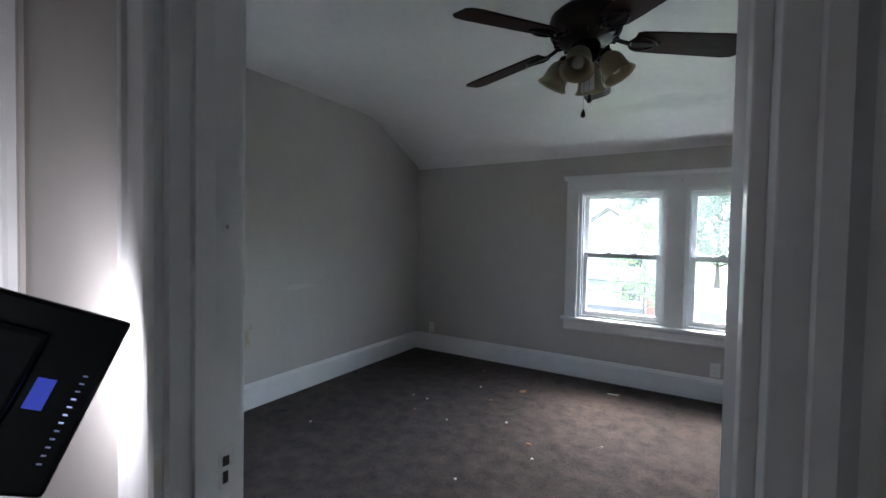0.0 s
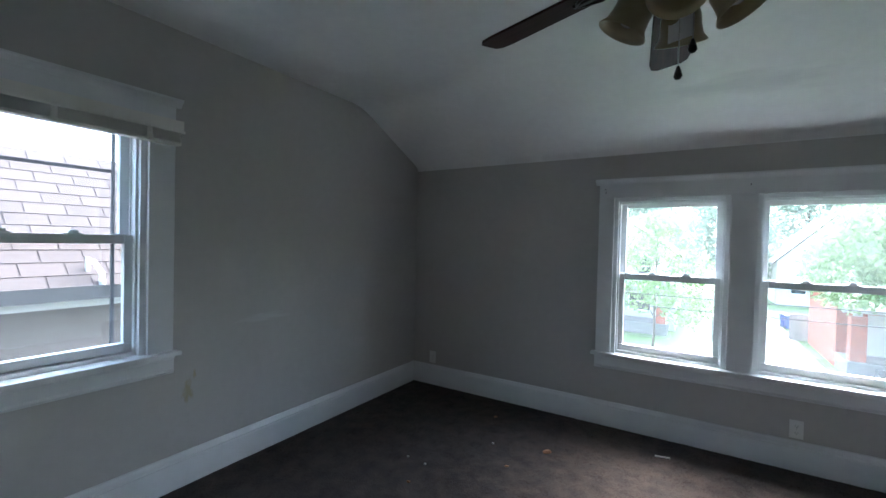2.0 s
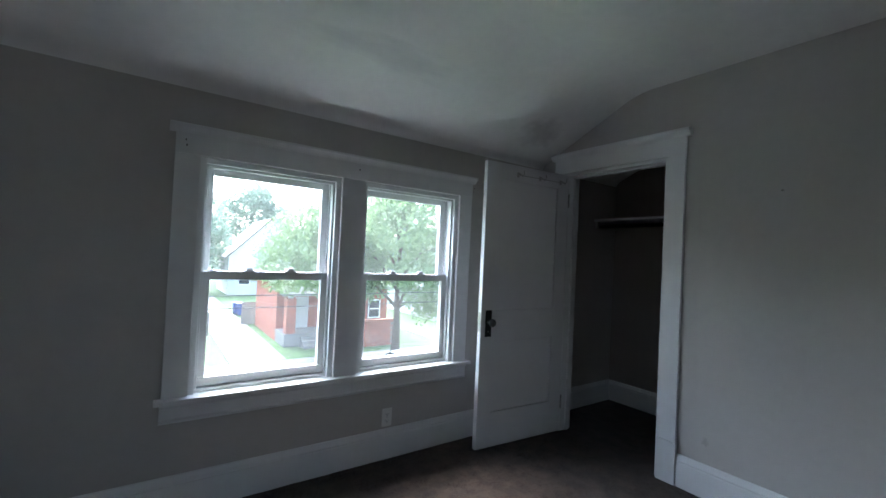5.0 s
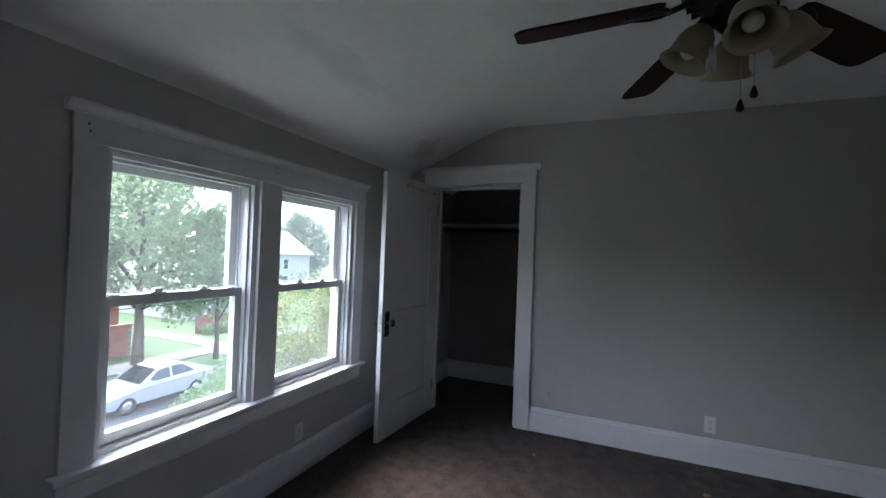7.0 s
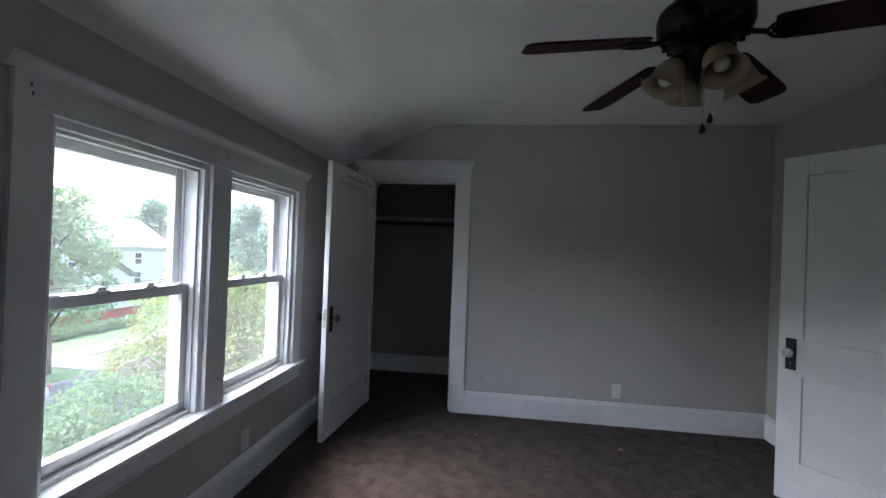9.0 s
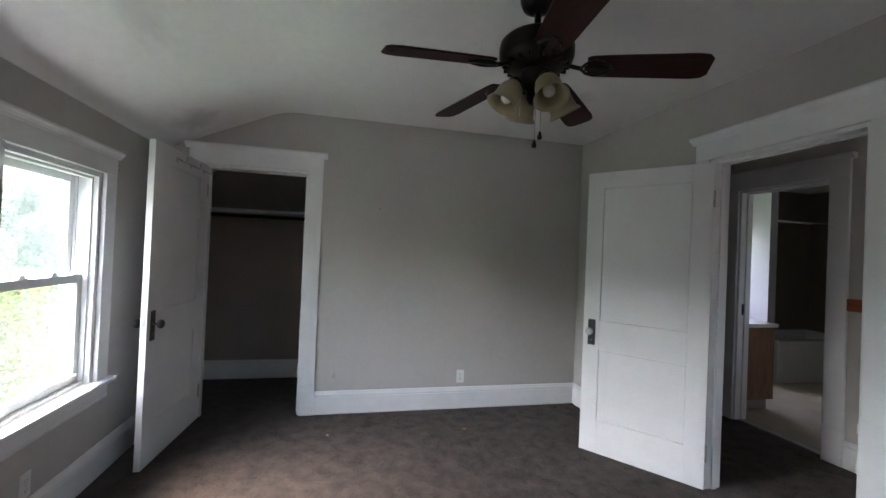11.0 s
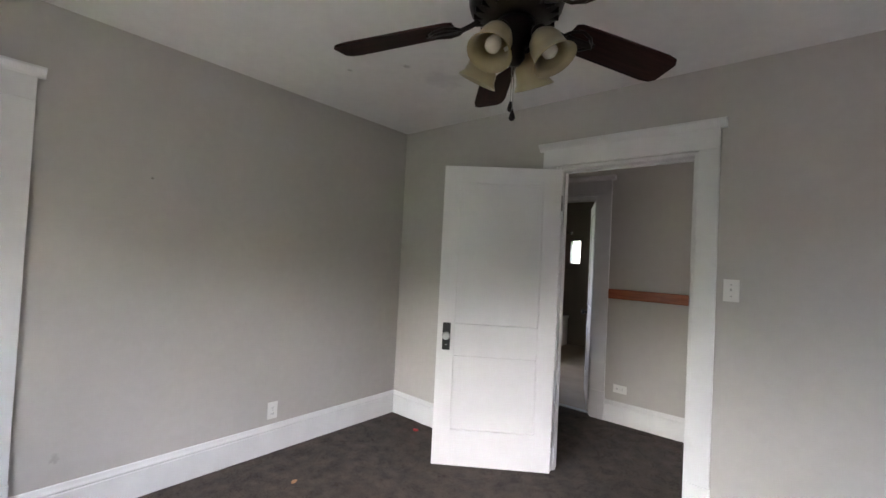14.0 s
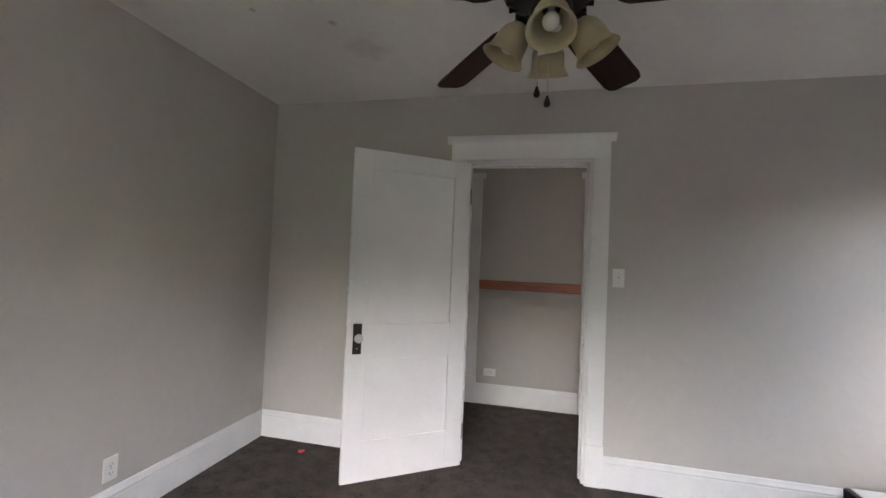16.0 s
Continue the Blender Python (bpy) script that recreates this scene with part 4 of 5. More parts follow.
# painted brick side wall and fences by the driveway
side = thing("garden_wall", pose(8.2, 26.6, G), "low red brick wall beside the driveway", "wall")
part("mortar", boxes((0.02, 0.02, -0.1, 4.38, 0.18, 1.62)), M_CONCRETE, side)
for c in range(11):
    for k in range(11):
        x0 = k * 0.4 + (0.2 if c % 2 else 0)
        if x0 + 0.385 > 4.45:
            continue
        ob = new("brick", bm_brick)
        ob.parent = side
        ob.matrix_basis = Matrix.Translation((x0, 0, c * 0.15))
part("coping", boxes((-0.05, -0.04, 1.65, 4.5, 0.24, 1.74), bevel=0.01), M_BRICK, side)
fence = thing("fence", pose(0.4, 33.6, G), "weathered grey board fence beside the driveway", "fence")
for k in range(14):
    part("board", boxes((k * 0.14, 0, 0, k * 0.14 + 0.13, 0.025, 1.55 + 0.03 * (k % 2))), M_FENCE, fence)
part("rail", boxes((0, 0.025, 0.4, 1.96, 0.065, 0.49)), M_FENCE, fence)
part("rail", boxes((0, 0.025, 1.2, 1.96, 0.065, 1.29)), M_FENCE, fence)

yard = thing("fence", pose(5.0, 37.6, G), "weathered grey board fence behind the brick house", "fence")
for k in range(9):
    part("board", boxes((k * 0.14, 0, 0, k * 0.14 + 0.13, 0.025, 1.75 + 0.03 * (k % 2))), M_FENCE, yard)
part("rail", boxes((0, 0.025, 0.4, 1.26, 0.065, 0.49)), M_FENCE, yard)


def bin_(x, y, rz):
    t = thing("wheelie_bin", pose(x, y, G + 0.05, 0, 0, rz), "blue plastic wheeled bin standing by the driveway", "bin", "bins by the driveway")
    bm = bmesh.new()
    vs = bmesh.ops.create_cube(bm, size=1.0)["verts"]
    for v in vs:
        k = 1.0 if v.co.z > 0 else 0.78
        v.co = Vector((v.co.x * 0.58 * k, v.co.y * 0.72 * k, 0.52 + v.co.z * 0.98))
    bmesh.ops.bevel(bm, geom=list(bm.edges), offset=0.03, segments=2, affect="EDGES")
    part("body", bm, M_BLUE, t)
    part("lid", boxes((-0.32, -0.40, 1.0, 0.32, 0.40, 1.07), bevel=0.025), M_BLUE, t)
    part("handle", tube(bmesh.new(), [(-0.25, 0.40, 0.98), (-0.25, 0.46, 0.98), (0.25, 0.46, 0.98), (0.25, 0.40, 0.98)], 0.018), M_BLACK, t)
    for x_ in (-0.27, 0.27):
        part("wheel", lathe(bmesh.new(), [(0, -0.03), (0.12, -0.03), (0.13, 0), (0.12, 0.03), (0, 0.03)], 16, Matrix.Translation((x_, 0.26, 0.13)) @ pose(0, 0, 0, 0, 90, 0)), M_TYRE, t)


bin_(5.45, 43.0, 180)
bin_(5.65, 42.2, 176)


# parked car
def car(m):
    t = thing("car", m, "silver four-door saloon car parked at the kerb", "car")
    L, W = 4.4, 1.68
    prof = [(0.0, 0.38), (0.05, 0.62), (0.25, 0.74), (1.15, 0.90), (1.30, 0.92), (3.55, 0.98), (3.7, 0.99), (4.25, 0.94), (4.38, 0.80), (4.4, 0.45), (4.25, 0.28), (0.15, 0.26)]
    bm = bmesh.new()
    prism(bm, prof, 1, -W / 2, W / 2)
    es = [e for e in bm.edges if abs(e.verts[0].co.y - e.verts[1].co.y) < 1e-4]
    bmesh.ops.bevel(bm, geom=es, offset=0.09, segments=3, affect="EDGES")
    part("body", bm, M_CARPAINT, t)
    cab = [(1.25, 0.90), (1.95, 1.36), (2.2, 1.42), (2.9, 1.42), (3.15, 1.37), (3.75, 0.97)]
    bm = bmesh.new()
    prism(bm, cab, 1, -W / 2 + 0.06, W / 2 - 0.06)
    for v in bm.verts:
        v.co.y *= 1 - 0.22 * max(0, (v.co.z - 0.92) / 0.5)
    part("cabin", bm, M_CARPAINT, t)
    for s in (-1, 1):
        for pts in ([(1.52, 0.95), (1.98, 1.31), (2.42, 1.36), (2.42, 0.97)], [(2.50, 0.97), (2.50, 1.36), (2.95, 1.35), (3.45, 1.0)]):
            bm = bmesh.new()
            prism(bm, pts, 1, -0.008, 0.008)
            for v in bm.verts:
                v.co.y += s * ((W / 2 - 0.06) * (1 - 0.22 * (v.co.z - 0.92) / 0.5) + 0.004)
            part("side_window", bm, M_CARGLASS, t)
        part("mirror", boxes((1.5, s * 0.92 - 0.09, 0.94, 1.62, s * 0.92 + 0.09, 1.06), bevel=0.03), M_CARPAINT, t)
        for x_ in (2.05, 2.85):
            part("door_handle", boxes((x_, s * W / 2 - 0.012, 0.80, x_ + 0.18, s * W / 2 + 0.012, 0.83), bevel=0.005), M_CARPAINT, t)
        part("headlight", boxes((0.06, s * 0.62 - 0.18, 0.60, 0.30, s * 0.62 + 0.18, 0.72), bevel=0.03), M_CHROME, t)
        part("tail_light", boxes((4.28, s * 0.66 - 0.14, 0.68, 4.405, s * 0.66 + 0.14, 0.88), bevel=0.02), M_BRICK, t, "red tail light")
        for x_ in (0.85, 3.45):
            wm = Matrix.Translation((x_, s * (W / 2 - 0.09), 0.31)) @ pose(0, 0, 0, 90, 0, 0)
            wh = part("wheel", lathe(bmesh.new(), [(0.17, -0.1), (0.29, -0.1), (0.31, -0.07), (0.31, 0.07), (0.29, 0.1), (0.17, 0.1), (0.17, -0.1)], 28, wm), M_TYRE, t)
            part("rim", lathe(bmesh.new(), [(0.0, -0.085), (0.06, -0.095), (0.10, -0.085), (0.175, -0.1), (0.175, 0.1), (0.10, 0.085), (0.06, 0.095), (0.0, 0.085)], 28, wm), M_CHROME, wh)
    for a, b, z0, z1, name in ((1.30, 1.93, 0.935, 1.345, "windscreen"), (3.70, 3.17, 1.0, 1.355, "rear_window")):
        bm = bmesh.new()
        vs = [bm.verts.new(p) for p in ((a, -0.70, z0 + 0.02), (a, 0.70, z0 + 0.02), (b, 0.60, z1 + 0.02), (b, -0.60, z1 + 0.02))]
        f = bm.faces.new(vs)
        bmesh.ops.solidify(bm, geom=[f], thickness=0.012)
        part(name, bm, M_CARGLASS, t)
    part("number_plate", boxes((4.40, -0.16, 0.50, 4.415, 0.16, 0.62)), M_PAPER, t)
    return t


car(pose(6.7, 18.95, G + 0.01))

# overhead wires along the street
for y, z, dz in ((12.8, 0.10, 0.35), (13.1, -0.25, 0.3)):
    bm = tube(bmesh.new(), [(-40 + 4 * i, y, z + dz * (((i - 10) / 10.0) ** 2) * 3) for i in range(27)], 0.012, 6)
    tagged(part("overhead_wire", bm, M_CABLE), "black overhead wire strung along the street", "cable", "overhead wires")

# neighbour's house beside the room
nb = thing("neighbour_house", pose(-5.15, 0, G), "neighbour's low beige house with pinkish shingle roof", "house")
part("wall", boxes((-2.7, -6, -0.2, -0.25, 9, 5.72)), M_STUCCO, nb)
part("roof", prism(bmesh.new(), [(0.0, 5.70), (-1.35, 7.05), (-2.70, 5.70), (-2.70, 5.60), (-1.35, 6.94), (0.0, 5.60)], 1, -6.2, 9.2), M_SHINGLE, nb)
part("fascia", boxes((-0.06, -6.2, 5.50, -0.02, 9.2, 5.69)), M_SIDING, nb)
part("soffit", boxes((-0.27, -6.2, 5.50, -0.06, 9.2, 5.53)), M_SIDING, nb)
gut = bmesh.new()
prism(gut, [(-0.02, 5.70), (-0.015, 5.59), (0.02, 5.57), (0.085, 5.575), (0.10, 5.64), (0.115, 5.70), (0.10, 5.70), (0.08, 5.60), (0.0, 5.60), (-0.01, 5.70)], 1, -6.2, 9.2)
part("gutter", gut, M_GUTTER, nb, "grey metal gutter")
part("gutter_strap", boxes((-0.10, 2.16, 5.72, 0.10, 2.19, 5.735), (-0.12, 2.10, 5.74, -0.09, 2.13, 5.95)), M_SIDING, nb)
pipe = part("vent_pipe", tube(bmesh.new(), [(0.03, 2.18, 5.66), (0.03, 2.18, 5.80), (-0.02, 2.14, 5.90), (-0.06, 2.10, 5.93)], 0.022), M_VINYL, nb)

# ---- ceiling fan ----
fan = thing("ceiling_fan", pose(-0.460, 1.834, ZC + 0.008), "dark bronze ceiling fan with five mahogany blades and four amber shades", "ceiling fan")
part("canopy", lathe(bmesh.new(), [(0.0, -0.008), (0.075, -0.008), (0.075, -0.028), (0.062, -0.058), (0.03, -0.076), (0.0, -0.076)], 28), M_BRONZE, fan)
part("downrod", lathe(bmesh.new(), [(0.0, -0.06), (0.014, -0.06), (0.014, -0.19), (0.0, -0.19)], 16), M_BRONZE, fan)
part("motor_housing", lathe(bmesh.new(), [(0.0, -0.165), (0.05, -0.165), (0.07, -0.172), (0.128, -0.186), (0.150, -0.205), (0.155, -0.225), (0.155, -0.262), (0.148, -0.285), (0.120, -0.308), (0.085, -0.322), (0.0, -0.322)], 36), M_BRONZE, fan)
for k in range(20):
    a = radians(k * 18)
    bm = boxes((0.100, -0.004, -0.3125, 0.138, 0.004, -0.296), bevel=0.001)
    part("vent_rib", bm, M_BRONZE, fan, m=pose(0, 0, 0, 0, 0, k * 18))
part("switch_housing", lathe(bmesh.new(), [(0.0, -0.32), (0.060, -0.32), (0.066, -0.335), (0.066, -0.375), (0.052, -0.395), (0.035, -0.41), (0.035, -0.44), (0.022, -0.46), (0.0, -0.466)], 28), M_BRONZE, fan)


def blade_mesh():
    bm = bmesh.new()
    out = [(0.205, -0.052), (0.225, -0.062), (0.30, -0.066), (0.592, -0.073), (0.630, -0.066), (0.648, -0.045)]
    pts = out + [(x, -y) for x, y in reversed(out)]
    prism(bm, pts, 2, -0.004, 0.004)
    bmesh.ops.bevel(bm, geom=[e for e in bm.edges if abs(e.verts[0].co.z - e.verts[1].co.z) < 1e-5], offset=0.0015, segments=1, affect="EDGES")
    return bm


def iron_mesh():
    bm = tube(bmesh.new(), [(0.10, 0, 0.018), (0.15, 0, -0.002), (0.19, 0, -0.012)], 0.009, 8)
    for s in (-1, 1):
        tube(bm, [(0.18, 0, -0.011), (0.20, s * 0.030, -0.011), (0.235, s * 0.045, -0.010), (0.275, s * 0.030, -0.009), (0.305, 0, -0.009)], 0.006, 6)
    bx(bm, 0.195, -0.012, -0.014, 0.31, 0.012, -0.005, 0.003)
    return bm


blade0 = iron0 = None
for k in range(5):
    m = pose(0, 0, -0.301, 0, 0, 23.8 + 72 * k) @ pose(0, 0, 0, 0, 5, 0) @ pose(0, 0, 0, -12.5, 0, 0)
    if blade0 is None:
        b0 = part("blade", blade_mesh(), M_BLADE, fan, "dark mahogany wooden blade", m)
        i0 = part("blade_iron", iron_mesh(), M_BRONZE, b0)
        blade0, iron0 = b0.data, i0.data
    else:
        b0 = new("blade", blade0)
        b0.parent = fan
        b0.matrix_basis = m
        b0["label"] = "dark mahogany wooden blade"
        i0 = new("blade_iron", iron0)
        i0.parent = b0

for k in range(4):
    a = 91 + 90 * k
    arm = part("light_arm", tube(bmesh.new(), [(0.03, 0, -0.378), (0.062, 0, -0.362), (0.084, 0, -0.370)], 0.011, 10), M_BRONZE, fan, m=pose(0, 0, 0, 0, 0, a))
    tilt = pose(0, 0, 0, 0, 0, a) @ pose(0.080, 0, -0.368, 0, -29, 0)
    part("socket_cup", lathe(bmesh.new(), [(0.0, 0.006), (0.018, 0.004), (0.026, -0.008), (0.026, -0.030), (0.0, -0.030)], 18, tilt), M_BRONZE, fan)
    bm = lathe(bmesh.new(), [(0.024, -0.018), (0.032, -0.026), (0.047, -0.045), (0.055, -0.070), (0.056, -0.095), (0.060, -0.120), (0.074, -0.140), (0.072, -0.1415), (0.057, -0.121), (0.0525, -0.095), (0.0515, -0.070), (0.044, -0.047), (0.029, -0.029)], 28, tilt @ Matrix.Diagonal((0.96, 0.96, 0.95, 1)))
    shade = part("shade", bm, M_SHADE, fan, "amber alabaster glass bell shade")
    part("bulb", lathe(bmesh.new(), [(0.012, -0.028), (0.013, -0.055), (0.022, -0.075), (0.027, -0.092), (0.024, -0.108), (0.012, -0.117), (0.0, -0.119)], 18, tilt @ Matrix.Diagonal((0.95, 0.95, 0.98, 1))), M_BULB, shade)
for x, y, zb in ((0.001, -0.006, -0.612), (0.034, -0.046, -0.564)):
    ch = part("pull_chain", tube(bmesh.new(), [(x, y, -0.44), (x, y, zb)], 0.0016, 6), M_STEEL, fan)
    part("chain_fob", lathe(bmesh.new(), [(0.0, zb + 0.006), (0.004, zb + 0.002), (0.0095, zb - 0.016), (0.011, zb - 0.024), (0.007, zb - 0.031), (0.0, zb - 0.033)], 14, Matrix.Translation((x, y, 0))), M_BRONZE, ch)

part("paper_tag", boxes((-0.034, -0.0006, -0.508, 0.036, 0.0006, -0.435)), M_PAPER, fan, "white paper tag hanging below the light kit", pose(0.0, 0.065, 0, 0, 0, -23))

# ---- outlets and switch ----
def outlet(name, m, label, group, switch=False):
    t = thing(name, m, label, "switch" if switch else "outlet", group)
    part("cover_plate", boxes((-0.035, -0.006, -0.057, 0.035, 0, 0.057), bevel=0.003), M_PLATE, t)
    if switch:
        part("toggle_slot", boxes((-0.006, -0.0075, -0.013, 0.006, -0.005, 0.013)), M_PLATE, t)
        part("toggle", boxes((-0.004, -0.017, -0.002, 0.004, -0.006, 0.010), bevel=0.001), M_STEEL, t, "worn grey toggle lever")
        for z in (-0.03, 0.03):
            part("screw", lathe(bmesh.new(), [(0.0, 0.0015), (0.0035, 0.001), (0.0035, 0.0)], 10, Matrix.Translation((0, -0.006, z)) @ pose(0, 0, 0, 90)), M_STEEL, t)
    else:
        for z in (-0.020, 0.020):
            s = part("socket", boxes((-0.017, -0.0078, z - 0.014, 0.017, -0.005, z + 0.014), bevel=0.001), M_PLATE, t)
            part("slots", boxes((-0.008, -0.0082, z - 0.004, -0.006, -0.0074, z + 0.006), (0.006, -0.0082, z - 0.004, 0.008, -0.0074, z + 0.006), (-0.002, -0.0082, z - 0.011, 0.002, -0.0074, z - 0.007)), M_DARK, s)
        part("screw", lathe(bmesh.new(), [(0.0, 0.0015), (0.003, 0.001), (0.003, 0.0)], 10, Matrix.Translation((0, -0.006, 0)) @ pose(0, 0, 0, 90)), M_STEEL, t)
    return t


outlet("outlet", pose(-2.557, YF, 0.262), "ivory duplex wall outlet above the baseboard", "wall outlets")
outlet("outlet", pose(0.150, YF, 0.258), "ivory duplex wall outlet below the window", "wall outlets")
outlet("outlet", pose(XR, 1.528, 0.280, 0, 0, -90), "ivory duplex wall outlet above the baseboard", "wall outlets")
outlet("outlet", pose(-0.028, YH, 0.298, 0, 0, 180) @ pose(0, 0, 0, 0, 90, 0), "ivory outlet set sideways on the hall wall", "wall outlets")
outlet("light_switch", pose(-0.93, YE, 1.274, 0, 0, 180), "ivory toggle light switch beside the door", "", True)

# ---- closet ----
shelf = thing("closet_shelf", pose(2.23, 2.3, 1.69), "painted wooden shelf on cleats inside the closet", "shelf")
part("board", boxes((0.0, 0.0, 0.0, 0.33, 1.615, 0.02), bevel=0.002), M_TRIM, shelf)
part("cleat", boxes((0.02, 1.593, -0.06, 0.33, 1.613, 0.0)), M_WALL, shelf)
part("cleat", boxes((0.02, 0.002, -0.06, 0.33, 0.022, 0.0)), M_WALL, shelf)
rod = thing("closet_rod", pose(2.29, 2.3, 1.645), "dark round clothes rod below the closet shelf", "clothes rod")
part("rod", lathe(bmesh.new(), [(0.0, 0.0), (0.016, 0.0), (0.016, 1.615), (0.0, 1.615)], 16, pose(0, 0, 0, -90, 0, 0)), M_BRONZE, rod)

hook = thing("coat_hook_rail", pose(1.487, 3.632, 0.012, 0, 0, ang_c) @ pose(0.30, -0.002, 1.885, 0, 0, 0), "bent wire coat hook bar screwed to the closet door", "coat hook")
part("bar", tube(bmesh.new(), [(-0.215, 0.024, 0.0), (0.22, 0.024, 0.0)], 0.003, 6), M_STEEL, hook)
for x in (-0.21, 0.0, 0.21):
    part("hook", tube(bmesh.new(), [(x, 0.0, 0.012), (x, 0.02, 0.010), (x, 0.05, -0.012), (x, 0.064, 0.004), (x, 0.062, 0.026)], 0.0035, 6), M_STEEL, hook)
    part("hook_plate", boxes((x - 0.010, -0.001, -0.012, x + 0.010, 0.005, 0.022), bevel=0.002), M_STEEL, hook)

# ---- hall ----
rail = thing("chair_rail", pose(0.10, YH, 1.085, 0, 0, 180), "orange-brown stained wooden rail on the hall wall", "rail")
bm = bmesh.new()
prism(bm, [(0, 0), (-0.016, 0.0), (-0.020, 0.006), (-0.020, 0.080), (-0.016, 0.086), (0, 0.086)], 0, 0.0, 0.93)
part("board", bm, M_RAIL, rail)

hall_side(pose(-0.955, YH, 0, 0, 0, 180), 0.36, 2.025, 0.115, "white moulded closet door casing in the hall")
hc_door = thing("door_3", pose(-0.955, YH, 0, 0, 0, 180), "white narrow closed hall closet door", "door", kind="structure")
part("door_panel", boxes((0.004, -0.012, 0.01, 0.356, -0.002, 2.02), bevel=0.002), M_DOOR, hc_door)
hall_side(pose(-1.45, -0.64, 0, 0, 0, 90), 0.79, 2.025, 0.115, "white moulded door casing at the hall's end")
he_door = thing("door_4", pose(-1.45, -0.64, 0, 0, 0, 90), "white closed door at the hall's end", "door", kind="structure")
part("door_panel", boxes((0.004, -0.012, 0.01, 0.786, -0.002, 2.02), bevel=0.002), M_DOOR, he_door)
part("door_panel", boxes((0.13, -0.018, 0.25, 0.66, -0.012, 0.80), (0.13, -0.018, 0.95, 0.66, -0.012, 1.90), bevel=0.003), M_DOOR, he_door)

strike = thing("strike_plate", pose(-0.743, 0.372, 0.857), "white painted strike plate with two dark holes on the jamb", "strike plate")
part("plate", boxes((0, -0.014, -0.036, 0.0025, 0.016, 0.036), bevel=0.001), M_TRIM, strike, "strike plate painted over in white")
part("hole", boxes((0.0018, -0.008, -0.028, 0.0032, 0.002, -0.006)), M_DARK, strike)
part("hole", boxes((0.0018, -0.008, 0.004, 0.0032, 0.004, 0.022)), M_DARK, strike)
latch = thing("door_latch", pose(1.015, YH - 0.022, 1.06, 0, 0, 180), "small black surface latch on the white bathroom casing", "latch")
part("plate", boxes((-0.014, -0.004, -0.028, 0.014, 0.0, 0.028), bevel=0.001), M_BLACK, latch)
part("knob", lathe(bmesh.new(), [(0.0, 0.0), (0.006, 0.0), (0.006, 0.012), (0.011, 0.018), (0.011, 0.026), (0.0, 0.030)], 14, pose(0, 0, 0, 90)), M_BLACK, latch)
strike2 = thing("strike_plate", pose(0.9285, -0.905, 0.98, 0, 0, 180), "small dark strike plate on the bathroom jamb", "strike plate")
part("plate", boxes((0, -0.014, -0.05, 0.0025, 0.016, 0.05), bevel=0.001), M_BRONZE, strike2)

# lamp on a stand in the hall beside the doorway
led = thing("led_panel_light", pose(-0.86, 0.055, 0), "black battery LED panel light on a stand in the hall", "video light")
LEDM = Matrix.Translation((0.045, 0.060, 1.06)) @ pose(0, 0, 0, 0, 0, 68) @ pose(0, 0, 0, -8, 24, 0) @ Matrix.Scale(0.84, 4)
body = part("housing", boxes((-0.10, -0.012, -0.150, 0.10, 0.012, 0.150), bevel=0.008), M_BLACK, led, "glossy black panel housing", LEDM)
part("battery_box", boxes((-0.085, -0.035, -0.11, 0.00, -0.012, 0.10), bevel=0.008), M_BLACK, body)
part("screen", boxes((0.014, -0.0135, -0.02, 0.040, -0.0118, 0.03)), emit("blue_display", (0.10, 0.14, 0.85), 0.012), body, "lit blue display")
for k in range(12):
    part("indicator", boxes((0.070, -0.0135, -0.10 + k * 0.013, 0.077, -0.0118, -0.0975 + k * 0.013)), emit("white_led", (0.55, 0.6, 0.95), 0.03 if 5 <= k <= 8 else 0.006), body)
part("diffuser", boxes((-0.09, 0.0122, -0.140, 0.09, 0.0150, 0.140)), emit("led_face", (1.0, 0.95, 0.92), 0.0), body, "white LED diffuser")
part("bracket", boxes((-0.04, -0.05, -0.24, 0.02, 0.01, -0.17), bevel=0.01), M_BLACK, led, m=LEDM)
part("pole", tube(bmesh.new(), [(0.0, 0.0, 0.02), (0.0, 0.0, 0.50), (-0.03, 0.0, 0.80), (-0.035, 0.01, 0.87)], 0.012, 10), M_BLACK, led)
part("ball_joint", lathe(bmesh.new(), [(0, -0.03), (0.022, -0.022), (0.03, 0), (0.022, 0.022), (0, 0.03)], 16, Matrix.Translation((-0.03, 0.0, 0.85))), M_BLACK, led)
for k in range(3):
    part("leg", tube(bmesh.new(), [(0, 0, 0.10), (0.08 * math.cos(2.1 * k + 1.3), 0.08 * math.sin(2.1 * k + 1.3), 0.012)], 0.008, 8), M_BLACK, led)
lamp_data = bpy.data.lights.new("led_lamp", "AREA")
lamp_data.shape, lamp_data.size, lamp_data.size_y = "RECTANGLE", 0.12, 0.24
lamp_data.energy, lamp_data.color = LED_POWER, (1.0, 0.92, 0.90)
led_lamp = new("led_lamp", lamp_data)
led_lamp.parent = led
led_lamp.matrix_basis = LEDM @ Matrix.Translation((0, 0.018, 0)) @ pose(0, 0, 0, 90, 0, 0)

# ---- bathroom ----
bath_door = door_leaf("door_5", pose(0.262, -0.982, 0.008, 0, 0, -66), 0.68, 1.99, "white painted bathroom door with dark knob, standing open inward", "black", "black")
van = thing("vanity", pose(1.10, -1.50, 0), "brown wooden bathroom vanity with a white top", "vanity")
part("body", boxes((0.0, 0.0, 0.10, 0.50, 0.48, 0.79), bevel=0.003), M_VANITY, van)
part("toe_kick", boxes((0.05, 0.02, 0.0, 0.49, 0.46, 0.10)), M_SIDING, van)
